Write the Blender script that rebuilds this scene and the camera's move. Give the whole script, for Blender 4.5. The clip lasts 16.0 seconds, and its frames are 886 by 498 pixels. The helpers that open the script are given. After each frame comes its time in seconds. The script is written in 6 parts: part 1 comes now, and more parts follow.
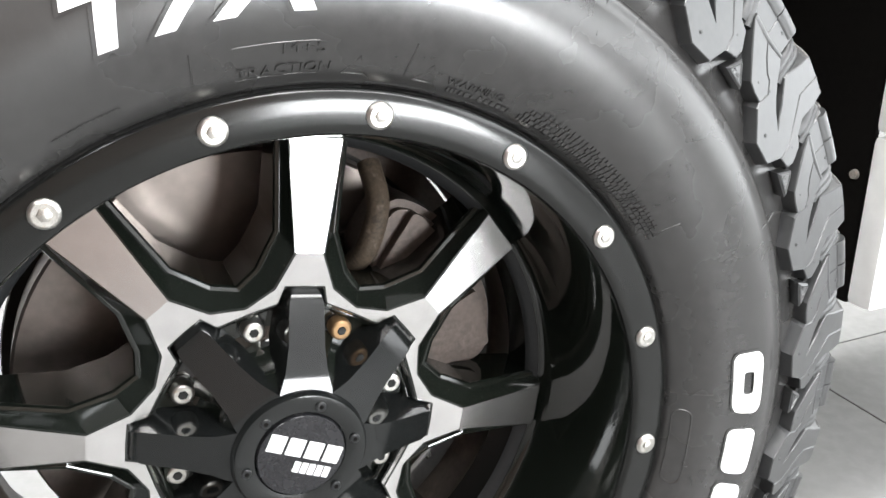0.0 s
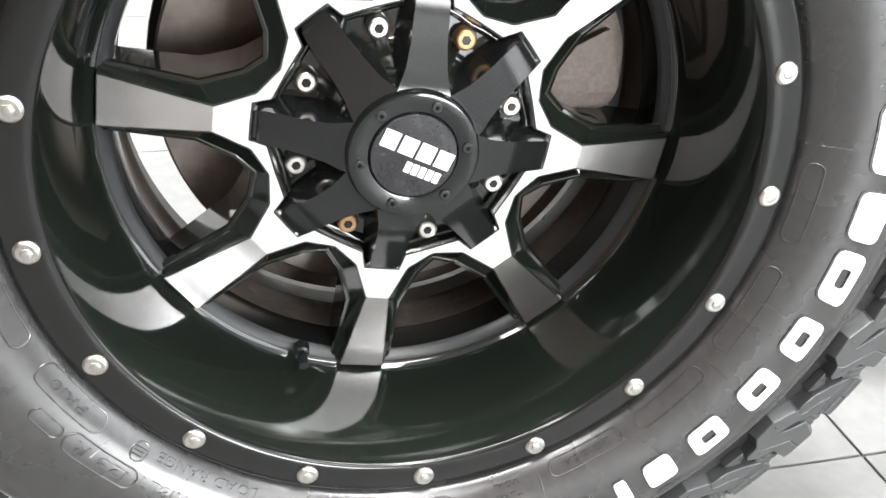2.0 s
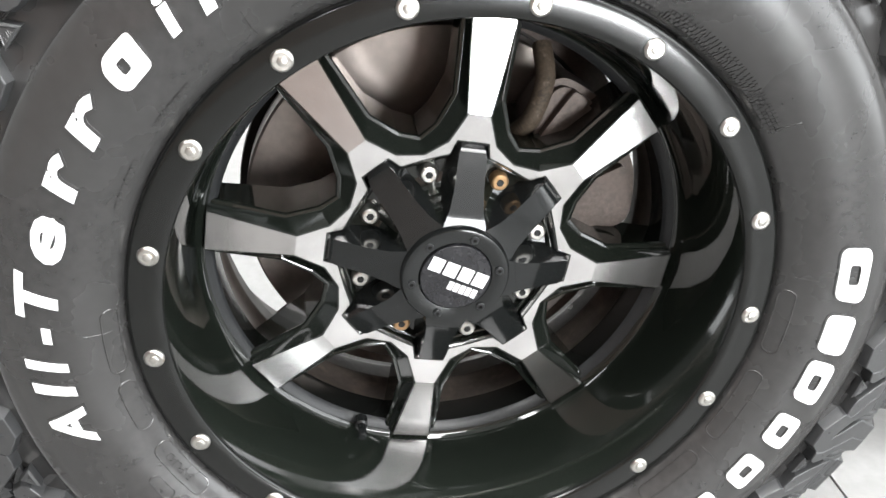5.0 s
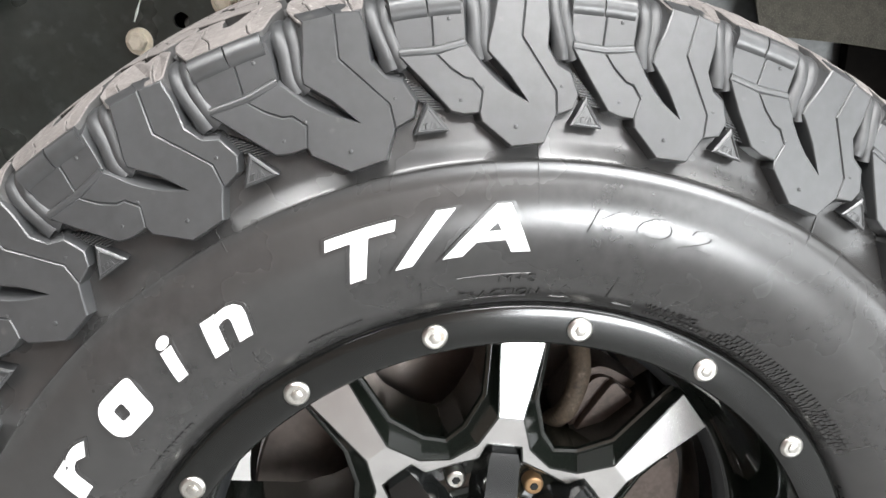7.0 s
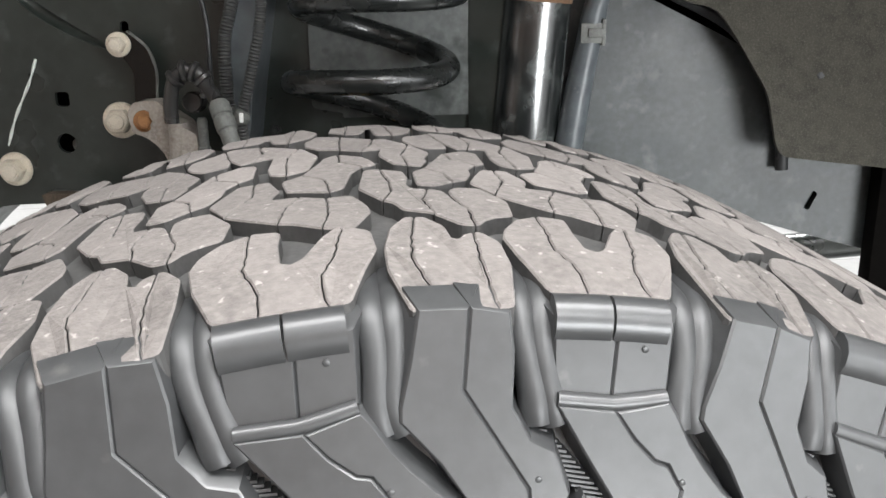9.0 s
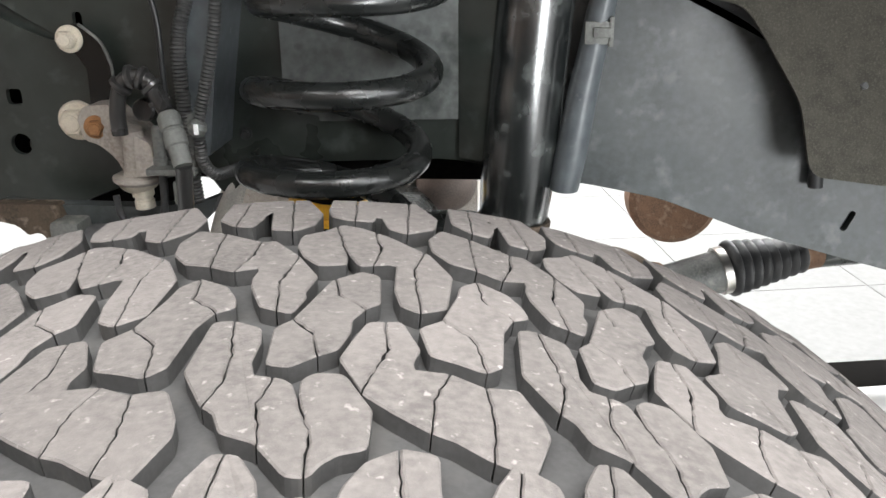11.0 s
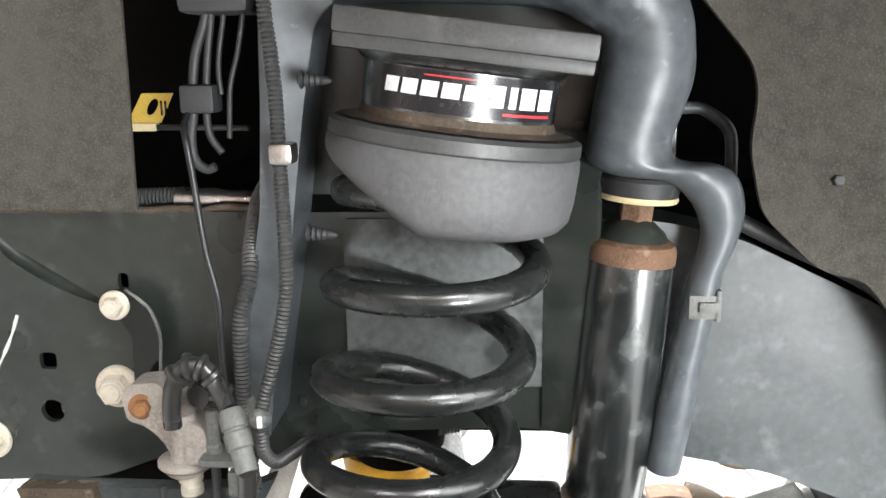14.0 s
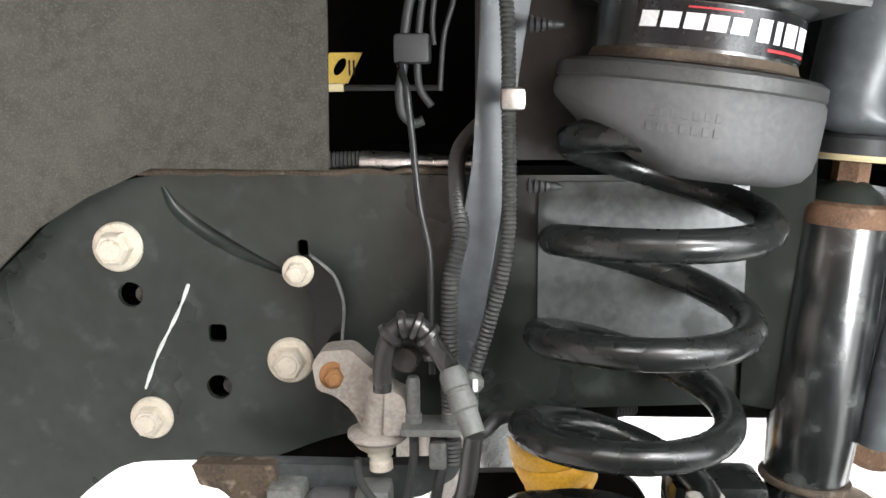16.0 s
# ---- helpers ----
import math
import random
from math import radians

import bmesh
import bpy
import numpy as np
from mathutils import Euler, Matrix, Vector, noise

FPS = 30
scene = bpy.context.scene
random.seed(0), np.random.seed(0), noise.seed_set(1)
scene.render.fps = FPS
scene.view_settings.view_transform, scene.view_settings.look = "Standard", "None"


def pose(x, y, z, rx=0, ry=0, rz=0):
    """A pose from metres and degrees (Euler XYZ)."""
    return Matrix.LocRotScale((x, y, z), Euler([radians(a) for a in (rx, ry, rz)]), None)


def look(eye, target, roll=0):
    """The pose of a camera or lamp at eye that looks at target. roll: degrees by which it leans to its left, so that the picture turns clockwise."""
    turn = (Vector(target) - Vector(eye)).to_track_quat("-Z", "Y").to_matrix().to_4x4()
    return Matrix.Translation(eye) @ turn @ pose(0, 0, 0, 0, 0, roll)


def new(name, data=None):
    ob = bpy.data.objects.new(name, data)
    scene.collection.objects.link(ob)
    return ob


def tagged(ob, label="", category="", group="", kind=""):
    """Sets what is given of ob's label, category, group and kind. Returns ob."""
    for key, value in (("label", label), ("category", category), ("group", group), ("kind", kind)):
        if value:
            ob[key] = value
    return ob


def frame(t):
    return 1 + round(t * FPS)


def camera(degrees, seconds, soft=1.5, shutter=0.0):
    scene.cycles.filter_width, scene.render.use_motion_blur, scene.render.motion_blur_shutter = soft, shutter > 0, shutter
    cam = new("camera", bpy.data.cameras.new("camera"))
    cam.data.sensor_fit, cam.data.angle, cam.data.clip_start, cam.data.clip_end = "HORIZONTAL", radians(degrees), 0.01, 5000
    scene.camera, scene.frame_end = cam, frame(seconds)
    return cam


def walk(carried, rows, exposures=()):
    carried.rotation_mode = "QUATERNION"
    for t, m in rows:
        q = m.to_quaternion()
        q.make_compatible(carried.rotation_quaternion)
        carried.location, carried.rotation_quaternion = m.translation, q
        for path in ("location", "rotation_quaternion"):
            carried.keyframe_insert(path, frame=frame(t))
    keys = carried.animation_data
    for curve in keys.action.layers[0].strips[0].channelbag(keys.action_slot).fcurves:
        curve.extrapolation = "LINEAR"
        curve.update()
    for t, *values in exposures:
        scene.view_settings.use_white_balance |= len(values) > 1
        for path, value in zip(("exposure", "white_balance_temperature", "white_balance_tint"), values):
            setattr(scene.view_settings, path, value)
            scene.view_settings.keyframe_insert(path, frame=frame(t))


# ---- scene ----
cam = camera(53.9, 16.0)

PATH = [
    (0, (-0.104, -0.426, 0.327), (0.632, 1.289, -0.392), -0.3),
    (0.5, (-0.108, -0.423, 0.313), (0.49, 1.304, -0.499), -0.2),
    (1, (-0.103, -0.426, 0.291), (0.417, 1.291, -0.595), 1.6),
    (1.5, (-0.1, -0.439, 0.259), (0.358, 1.264, -0.684), 2.0),
    (2, (-0.096, -0.468, 0.23), (0.288, 1.228, -0.758), 1.7),
    (2.5, (-0.089, -0.493, 0.206), (0.235, 1.199, -0.81), 1.4),
    (3, (-0.092, -0.515, 0.193), (0.196, 1.168, -0.848), 1.0),
    (3.2, (-0.093, -0.527, 0.202), (0.182, 1.151, -0.851), 0.9),
    (5.3, (-0.101, -0.549, 0.385), (0.161, 1.212, -0.526), 0.6),
    (5.5, (-0.099, -0.539, 0.401), (0.166, 1.243, -0.467), 0.6),
    (6, (-0.092, -0.517, 0.428), (0.140, 1.325, -0.315), -0.1),
    (6.5, (-0.091, -0.482, 0.435), (0.137, 1.391, -0.228), -0.0),
    (7, (-0.096, -0.458, 0.434), (0.143, 1.426, -0.194), 0.1),
    (7.5, (-0.090, -0.439, 0.440), (0.159, 1.450, -0.168), 0.0),
    (8, (-0.083, -0.397, 0.449), (0.177, 1.494, -0.146), 0.1),
    (8.5, (-0.068, -0.319, 0.481), (0.209, 1.577, -0.092), 0.3),
    (9, (-0.036, -0.221, 0.504), (0.258, 1.678, -0.051), -0.6),
    (9.2, (-0.019, -0.209, 0.517), (0.276, 1.694, -0.024), -0.6),
    (11.3, (0.038, -0.115, 0.553), (0.209, 1.743, -0.169), -0.7),
    (11.5, (0.04, -0.116, 0.553), (0.204, 1.736, -0.185), -0.8),
    (12, (0.041, -0.116, 0.55), (0.19, 1.727, -0.212), -0.9),
    (12.5, (0.04, -0.113, 0.584), (0.191, 1.729, -0.181), -1.0),
    (13, (0.024, -0.061, 0.625), (0.18, 1.778, -0.146), -1.2),
    (13.5, (-0.006, -0.036, 0.65), (0.185, 1.883, 0.119), -0.9),
    (14, (-0.027, -0.001, 0.658), (0.192, 1.939, 0.224), -0.8),
    (14.5, (-0.033, 0.029, 0.652), (0.209, 1.971, 0.244), -0.9),
    (15, (-0.053, 0.039, 0.636), (0.205, 1.981, 0.232), -0.8),
    (15.5, (-0.131, 0.034, 0.606), (0.14, 1.98, 0.236), -0.6),
    (16, (-0.186, 0.033, 0.592), (0.053, 1.991, 0.259), -0.4),
]
walk(cam, [(t, look(eye, target, roll)) for t, eye, target, roll in PATH], [(0, 0.15), (1.0, 0.3), (2.0, 0.35), (3.2, 0.3), (5.3, 0.17), (7.0, 0.08), (8, 0.0), (9.2, -0.05), (11.3, 0.1), (12.0, 0.0), (12.6, -0.05), (13.1, 0.38), (13.5, 0.85), (14.3, 1.05), (15.0, 0.88), (16, 0.95)])

# ---- world and lights ----
world = bpy.data.worlds.new("world")
scene.world = world
world.use_nodes = True
world.node_tree.nodes["Background"].inputs[0].default_value = (0.8, 0.9, 1.0, 1)
world.node_tree.nodes["Background"].inputs[1].default_value = 0.3
FLOOR = -0.42
CEIL = 2.9


def ceiling_lamp(x, y, sx, sy, watts):
    data = bpy.data.lights.new("ceiling_lamp", "AREA")
    data.shape, data.size, data.size_y, data.energy, data.color = "RECTANGLE", sx, sy, watts, (1.0, 1.0, 1.0)
    ob = new("ceiling_lamp", data)
    ob.matrix_world = pose(x, y, CEIL - 0.08)
    return ob


# The last three lamps are added to whiten the floor behind the rail.
LAMPS = [(1.5, -3.05, 2.9, 0.6, 120), (0.25, -0.40, 3.4, 0.35, 140), (-1.5, -1.6, 0.4, 2.4, 60), (0.7, -1.5, 0.5, 2.6, 90), (2.6, -0.8, 0.4, 2.4, 50), (-0.2, 3.2, 2.6, 0.5, 420), (2.2, 3.0, 2.0, 0.5, 245), (-2.6, 2.6, 1.6, 0.5, 245)]
for lamp in LAMPS:
    ceiling_lamp(*lamp)
# daylight through unseen openings placed for highlights: east door, half-raised south door, south window
DOOR = (-3.4, 1.0, FLOOR, 2.0)
BAY = (0.75, 2.2, FLOOR, 0.45)
SIDE_BAY = (2.4, 5.0, 0.6, 2.7)


def door_daylight(at, towards, width, height, watts):
    data = bpy.data.lights.new("door_daylight", "AREA")
    data.shape, data.size, data.size_y, data.energy, data.color = "RECTANGLE", width, height, watts, (0.96, 0.985, 1.0)
    ob = new("door_daylight", data)
    ob.matrix_world = look(at, towards)


door_daylight((5.25, -1.2, 0.79), (0, -1.2, 0.79), 4.4, 2.42, 170)
door_daylight((1.475, -3.65, 0.015), (1.475, 0, 0.015), 1.45, 0.87, 140)
door_daylight((3.7, -3.65, 1.65), (3.7, 0, 1.65), 2.6, 2.1, 110)

# ---- materials ----


def material(name, colour, rough=0.5, metal=0.0, dark=0.75, scale=30.0, bump=0.0, bump_scale=200.0, spots=None, coat=0.0, coat_rough=0.05, stretch=None, rough_var=0.1, random_tint=0.0, spec=0.5, wave=0.0):
    """A surface with colour variation at two scales, fine relief and, if wanted, spots of dirt or wear of another colour."""
    mat = bpy.data.materials.new(name)
    mat.use_nodes = True
    nt = mat.node_tree
    nodes, links = nt.nodes, nt.links
    bsdf = nodes["Principled BSDF"]
    bsdf.inputs["Metallic"].default_value = metal
    bsdf.inputs["Specular IOR Level"].default_value = spec
    bsdf.inputs["Coat Weight"].default_value = coat
    bsdf.inputs["Coat Roughness"].default_value = coat_rough
    coords = nodes.new("ShaderNodeTexCoord")
    vec = coords.outputs["Object"]
    if stretch:
        mapping = nodes.new("ShaderNodeMapping")
        mapping.inputs["Scale"].default_value = stretch
        links.new(vec, mapping.inputs["Vector"])
        vec = mapping.outputs["Vector"]

    def tex(size, detail=4.0):
        n = nodes.new("ShaderNodeTexNoise")
        n.inputs["Scale"].default_value, n.inputs["Detail"].default_value = size, detail
        links.new(vec, n.inputs["Vector"])
        return n.outputs["Fac"]

    def ramp(fac, lo, hi):
        # two-point range remap of a noise value
        n = nodes.new("ShaderNodeMapRange")
        n.inputs["From Min"].default_value, n.inputs["From Max"].default_value = lo, hi
        links.new(fac, n.inputs["Value"])
        return n.outputs["Result"]

    def mix(fac, a, b):
        n = nodes.new("ShaderNodeMix")
        n.data_type = "RGBA"
        links.new(fac, n.inputs["Factor"])
        for socket, value in ((n.inputs["A"], a), (n.inputs["B"], b)):
            if isinstance(value, tuple):
                socket.default_value = (*value, 1)
            else:
                links.new(value, socket)
        return n.outputs["Result"]

    big, small = tex(scale), tex(scale * 9)
    low = tuple(c * dark for c in colour)
    base = mix(ramp(big, 0.3, 0.7), low, colour)
    base = mix(ramp(small, 0.35, 0.75), base, tuple(min(1, c * 1.15) for c in colour))
    if spots:
        tint, size, threshold, soft = spots
        base = mix(ramp(tex(size, 6.0), threshold, threshold + soft), base, tint)
    if random_tint:
        info = nodes.new("ShaderNodeObjectInfo")
        hsv = nodes.new("ShaderNodeHueSaturation")
        value = nodes.new("ShaderNodeMapRange")
        value.inputs["To Min"].default_value, value.inputs["To Max"].default_value = 1 - random_tint, 1 + random_tint
        links.new(info.outputs["Random"], value.inputs["Value"])
        links.new(value.outputs["Result"], hsv.inputs["Value"])
        links.new(base, hsv.inputs["Color"])
        base = hsv.outputs["Color"]
    links.new(base, bsdf.inputs["Base Color"])
    rr = nodes.new("ShaderNodeMapRange")
    rr.inputs["To Min"].default_value, rr.inputs["To Max"].default_value = max(0.02, rough - rough_var), min(1, rough + rough_var)
    links.new(big, rr.inputs["Value"])
    links.new(rr.outputs["Result"], bsdf.inputs["Roughness"])
    if bump:
        b = nodes.new("ShaderNodeBump")
        b.inputs["Strength"].default_value, b.inputs["Distance"].default_value = bump, 0.001
        links.new(tex(bump_scale, 3.0), b.inputs["Height"])
        links.new(b.outputs["Normal"], bsdf.inputs["Normal"])
        if wave:
            # slow unevenness of pressed sheet, seen in its gloss
            w = nodes.new("ShaderNodeBump")
            w.inputs["Strength"].default_value, w.inputs["Distance"].default_value = wave, 0.012
            links.new(tex(7.0, 2.0), w.inputs["Height"])
            links.new(w.outputs["Normal"], b.inputs["Normal"])
    return mat


RUBBER = material("tyre_rubber", (0.029, 0.0285, 0.028), 0.27, scale=14, bump=0.03, bump_scale=500, rough_var=0.06, spec=0.8)
LUG_RUBBER = material("lug_rubber", (0.036, 0.037, 0.038), 0.34, scale=18, bump=0.03, bump_scale=300, spots=((0.085, 0.083, 0.080), 90, 0.68, 0.15), spec=0.75, rough_var=0.06)
LIP_RUBBER = material("dull_groove_rubber", (0.034, 0.035, 0.036), 0.44, scale=18, bump=0.03, bump_scale=300, spec=0.6, rough_var=0.06)
TREAD_DUST = material("dusty_tread", (0.148, 0.134, 0.126), 0.85, dark=0.6, scale=32, bump=0.5, bump_scale=700, spots=((0.27, 0.25, 0.235), 240, 0.64, 0.08), random_tint=0.12)
GROOVE = material("groove_rubber", (0.048, 0.047, 0.046), 0.7, scale=50, bump=0.3, spots=((0.065, 0.062, 0.058), 70, 0.58, 0.2))
LETTER_WHITE = material("white_letter_rubber", (0.86, 0.86, 0.85), 0.45, scale=60, dark=0.92, bump=0.05)
GLOSS_BLACK = material("gloss_black_paint", (0.008, 0.010, 0.008), 0.08, scale=20, coat=0.6, rough_var=0.03, spots=((0.06, 0.062, 0.055), 480, 0.71, 0.03))
SATIN_BLACK = material("satin_black_paint", (0.010, 0.011, 0.011), 0.10, scale=25, coat=0.15, rough_var=0.03, spec=0.45)
LIP_BLACK = material("satin_lip_paint", (0.007, 0.0075, 0.007), 0.15, scale=20, rough_var=0.05, spec=0.5)
STEP_BLACK = material("dull_black_paint", (0.020, 0.021, 0.022), 0.30, scale=25, rough_var=0.08, spec=0.35)
BARREL_DUST = material("brake_dusted_paint", (0.075, 0.063, 0.055), 0.32, dark=0.6, scale=18, rough_var=0.12, spec=0.4, spots=((0.14, 0.11, 0.09), 45, 0.55, 0.2))
MACHINED = material("machined_aluminium", (0.66, 0.65, 0.645), 0.25, 1.0, dark=0.98, scale=6, rough_var=0.02, bump=0.04, bump_scale=900)
STEEL = material("zinc_plated_steel", (0.60, 0.585, 0.55), 0.34, 1.0, dark=0.7, scale=150, spots=((0.5, 0.42, 0.32), 220, 0.6, 0.15))
ZINC = material("cream_zinc_plating", (0.74, 0.68, 0.57), 0.42, 0.35, dark=0.8, scale=120, spots=((0.50, 0.40, 0.28), 160, 0.62, 0.15))
BRASS = material("tarnished_gold_steel", (0.40, 0.25, 0.13), 0.42, 0.8, dark=0.6, scale=200)
ROTOR = material("brake_rotor_iron", (0.22, 0.190, 0.172), 0.36, 0.8, dark=0.75, scale=9, bump=0.03, bump_scale=400, spots=((0.13, 0.10, 0.085), 14, 0.60, 0.25))
RUSTY = material("surface_rust", (0.17, 0.095, 0.055), 0.8, dark=0.4, scale=60, bump=0.5, bump_scale=300, spots=((0.27, 0.18, 0.12), 90, 0.57, 0.15))
ORANGE_RUST = material("orange_rust", (0.34, 0.165, 0.065), 0.7, dark=0.6, scale=120, bump=0.3, bump_scale=300)
DARK_RUST = material("dark_rust", (0.085, 0.062, 0.042), 0.75, dark=0.35, scale=45, bump=0.5, bump_scale=260, spots=((0.20, 0.16, 0.125), 80, 0.60, 0.12))
DUSTY_STEEL = material("dusty_grey_steel", (0.150, 0.155, 0.145), 0.55, dark=0.5, scale=40, bump=0.3, bump_scale=200, spots=((0.24, 0.235, 0.21), 70, 0.6, 0.15))
BROWN_IRON = material("brown_dusty_iron", (0.095, 0.073, 0.062), 0.48, 0.3, dark=0.55, scale=30, bump=0.3)
# Paler grey for the lit rail behind the coil; dark spots are stains.
PATCH_GREY = material("lit_grey_with_stains", (0.125, 0.135, 0.132), 0.36, dark=0.55, scale=14, bump=0.1, bump_scale=150, spots=((0.032, 0.037, 0.034), 26, 0.54, 0.12), wave=0.5)
FRAME_BLACK = material("chassis_black_paint", (0.028, 0.034, 0.030), 0.29, dark=0.45, scale=7, bump=0.10, bump_scale=120, spots=((0.075, 0.088, 0.082), 34, 0.58, 0.2), rough_var=0.12, spec=0.65, wave=0.8)
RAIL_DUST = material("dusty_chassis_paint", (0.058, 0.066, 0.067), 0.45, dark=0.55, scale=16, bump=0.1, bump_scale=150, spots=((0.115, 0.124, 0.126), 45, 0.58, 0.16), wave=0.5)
TOWER_GREY = material("grey_black_ecoat", (0.100, 0.113, 0.122), 0.38, dark=0.5, scale=9, bump=0.08, spots=((0.17, 0.18, 0.19), 70, 0.63, 0.1))
COIL_BLACK = material("powder_coated_spring", (0.014, 0.0155, 0.015), 0.27, dark=0.7, scale=40, bump=0.10, bump_scale=200, spots=((0.040, 0.042, 0.040), 45, 0.64, 0.16), spec=0.65)
SHOCK_BLACK = material("shock_black_paint", (0.013, 0.015, 0.015), 0.24, dark=0.7, scale=30, spots=((0.075, 0.083, 0.080), 42, 0.51, 0.16), spec=1.0, coat=1.0, coat_rough=0.2)
PLASTIC = material("black_plastic", (0.03, 0.031, 0.032), 0.55, dark=0.7, scale=60, bump=0.1, spots=((0.1, 0.1, 0.095), 90, 0.64, 0.12))
ISOLATOR = material("grey_rubber_isolator", (0.092, 0.092, 0.094), 0.6, dark=0.75, scale=24, bump=0.15, spots=((0.115, 0.115, 0.112), 60, 0.6, 0.2))
LOOM_GREY = material("dusty_ribbed_plastic", (0.055, 0.056, 0.055), 0.45, dark=0.6, scale=50, bump=0.1, spots=((0.095, 0.094, 0.09), 80, 0.60, 0.2))
ISOLATOR_PALE = material("pale_grey_plastic", (0.55, 0.52, 0.47), 0.6, dark=0.6, scale=80, bump=0.4)
CAST = material("cast_grey_metal", (0.34, 0.31, 0.28), 0.6, 0.4, dark=0.55, scale=70, bump=0.3, spots=((0.25, 0.16, 0.10), 90, 0.6, 0.12))
CAST_PALE = material("pale_cast_aluminium", (0.40, 0.365, 0.325), 0.5, 0.1, dark=0.6, scale=40, bump=0.3, spots=((0.24, 0.19, 0.15), 60, 0.6, 0.15))
CAST_DARK = material("dark_greasy_iron", (0.03, 0.026, 0.023), 0.5, 0.2, dark=0.5, scale=50, bump=0.3, spots=((0.10, 0.07, 0.05), 60, 0.58, 0.15))
FELT = material("grey_felt_liner", (0.060, 0.057, 0.046), 0.95, dark=0.6, scale=10, bump=1.0, bump_scale=420, spots=((0.100, 0.096, 0.080), 620, 0.50, 0.3), rough_var=0.04)
YELLOW = material("yellow_rubber", (0.75, 0.40, 0.03), 0.5, dark=0.8, scale=40, bump=0.1)
TAG_YELLOW = material("yellow_tag", (0.56, 0.38, 0.07), 0.5, dark=0.85, scale=60)
CREAM = material("cream_tape", (0.62, 0.52, 0.30), 0.6, dark=0.85, scale=60)
FOIL = material("silver_foil", (0.8, 0.8, 0.79), 0.3, 1.0, dark=0.7, scale=80, bump=0.8, bump_scale=160)
CHALK = material("chalk_mark", (0.8, 0.86, 0.82), 0.9, dark=0.7, scale=200)
LABEL_BLACK = material("label_black", (0.015, 0.015, 0.017), 0.25, scale=60)
LABEL_WHITE = material("label_white", (0.85, 0.85, 0.85), 0.4, scale=60, dark=0.93)
LABEL_RED = material("label_red", (0.6, 0.05, 0.06), 0.4, scale=60)
WHITE_PAINT = material("white_body_paint", (0.78, 0.78, 0.77), 0.25, scale=3, dark=0.96, coat=0.5)
TILE = material("grey_floor_tile", (0.155, 0.155, 0.152), 0.42, scale=5, dark=0.88, bump=0.1, bump_scale=90, spots=((0.138, 0.138, 0.135), 22, 0.55, 0.2), random_tint=0.05)
GROUT = material("dark_grout", (0.12, 0.12, 0.118), 0.9, scale=60)
BROWN_WALL = material("brown_wall_paint", (0.17, 0.125, 0.105), 0.6, scale=2, dark=0.85, bump=0.05)
WALL_PAINT = material("grey_wall_paint", (0.42, 0.42, 0.42), 0.7, scale=2, dark=0.95, bump=0.05)
# Near-black stand-in for unlit depths; also the colour of real black parts.
VOID_BLACK = material("unlit_void_and_black_parts", (0.005, 0.0045, 0.004), 0.9, scale=14, dark=0.5, spec=0.05)

# ---- builders ----
UP = Vector((0, 0, 1))


def thing(name, at, label, category, group=""):
    ob = new(name)
    ob.empty_display_size = 0.05
    ob.location = at
    return tagged(ob, label, category, group)


def part(name, bm, mats, parent, label="", m=None, smooth=35, recalc=True):
    """One mesh object; its vertices are given in the world, or in the frame m."""
    if m is not None:
        bm.transform(m)
    if recalc:
        bmesh.ops.recalc_face_normals(bm, faces=bm.faces)
    me = bpy.data.meshes.new(name)
    bm.to_mesh(me)
    bm.free()
    for mat in mats if isinstance(mats, (list, tuple)) else (mats,):
        me.materials.append(mat)
    if smooth:
        me.shade_smooth()
        me.set_sharp_from_angle(angle=radians(smooth))
    ob = new(name, me)
    if parent is not None:
        ob.parent = parent
        top = parent
        basis = parent.matrix_basis
        if parent.parent is not None:
            basis = parent.parent.matrix_basis @ parent.matrix_parent_inverse @ parent.matrix_basis
        ob.matrix_parent_inverse = basis.inverted()
    if label:
        ob["label"] = label
    return ob


def alone(name, bm, mats, label, category, m=None, smooth=35, kind="", group=""):
    return tagged(part(name, bm, mats, None, "", m, smooth), label, category, group, kind)


def lathe(bm, profile, n=96, axis="y", closed=False, mat=0, a0=0.0, a1=360.0):
    """Turn (radius, depth) points round an axis through the origin."""
    full = abs(a1 - a0) > 359.9
    count = n if full else n + 1
    rings = []
    for i in range(count):
        a = radians(a0 + (a1 - a0) * i / n)
        s, c = math.sin(a), math.cos(a)
        if axis == "y":
            rings.append([bm.verts.new((r * s, d, r * c)) for r, d in profile])
        else:
            rings.append([bm.verts.new((r * c, r * s, d)) for r, d in profile])
    pairs = list(zip(rings, rings[1:] + ([rings[0]] if full else [])))
    for p, q in pairs[: n]:
        for j in range(len(profile) - (0 if closed else 1)):
            k = (j + 1) % len(profile)
            face = bm.faces.new((p[j], p[k], q[k], q[j]))
            face.material_index = mat
    return rings


def frame_of(way):
    way = Vector(way).normalized()
    side = way.cross(UP if abs(way.z) < 0.9 else Vector((1, 0, 0))).normalized()
    return way, side, side.cross(way)


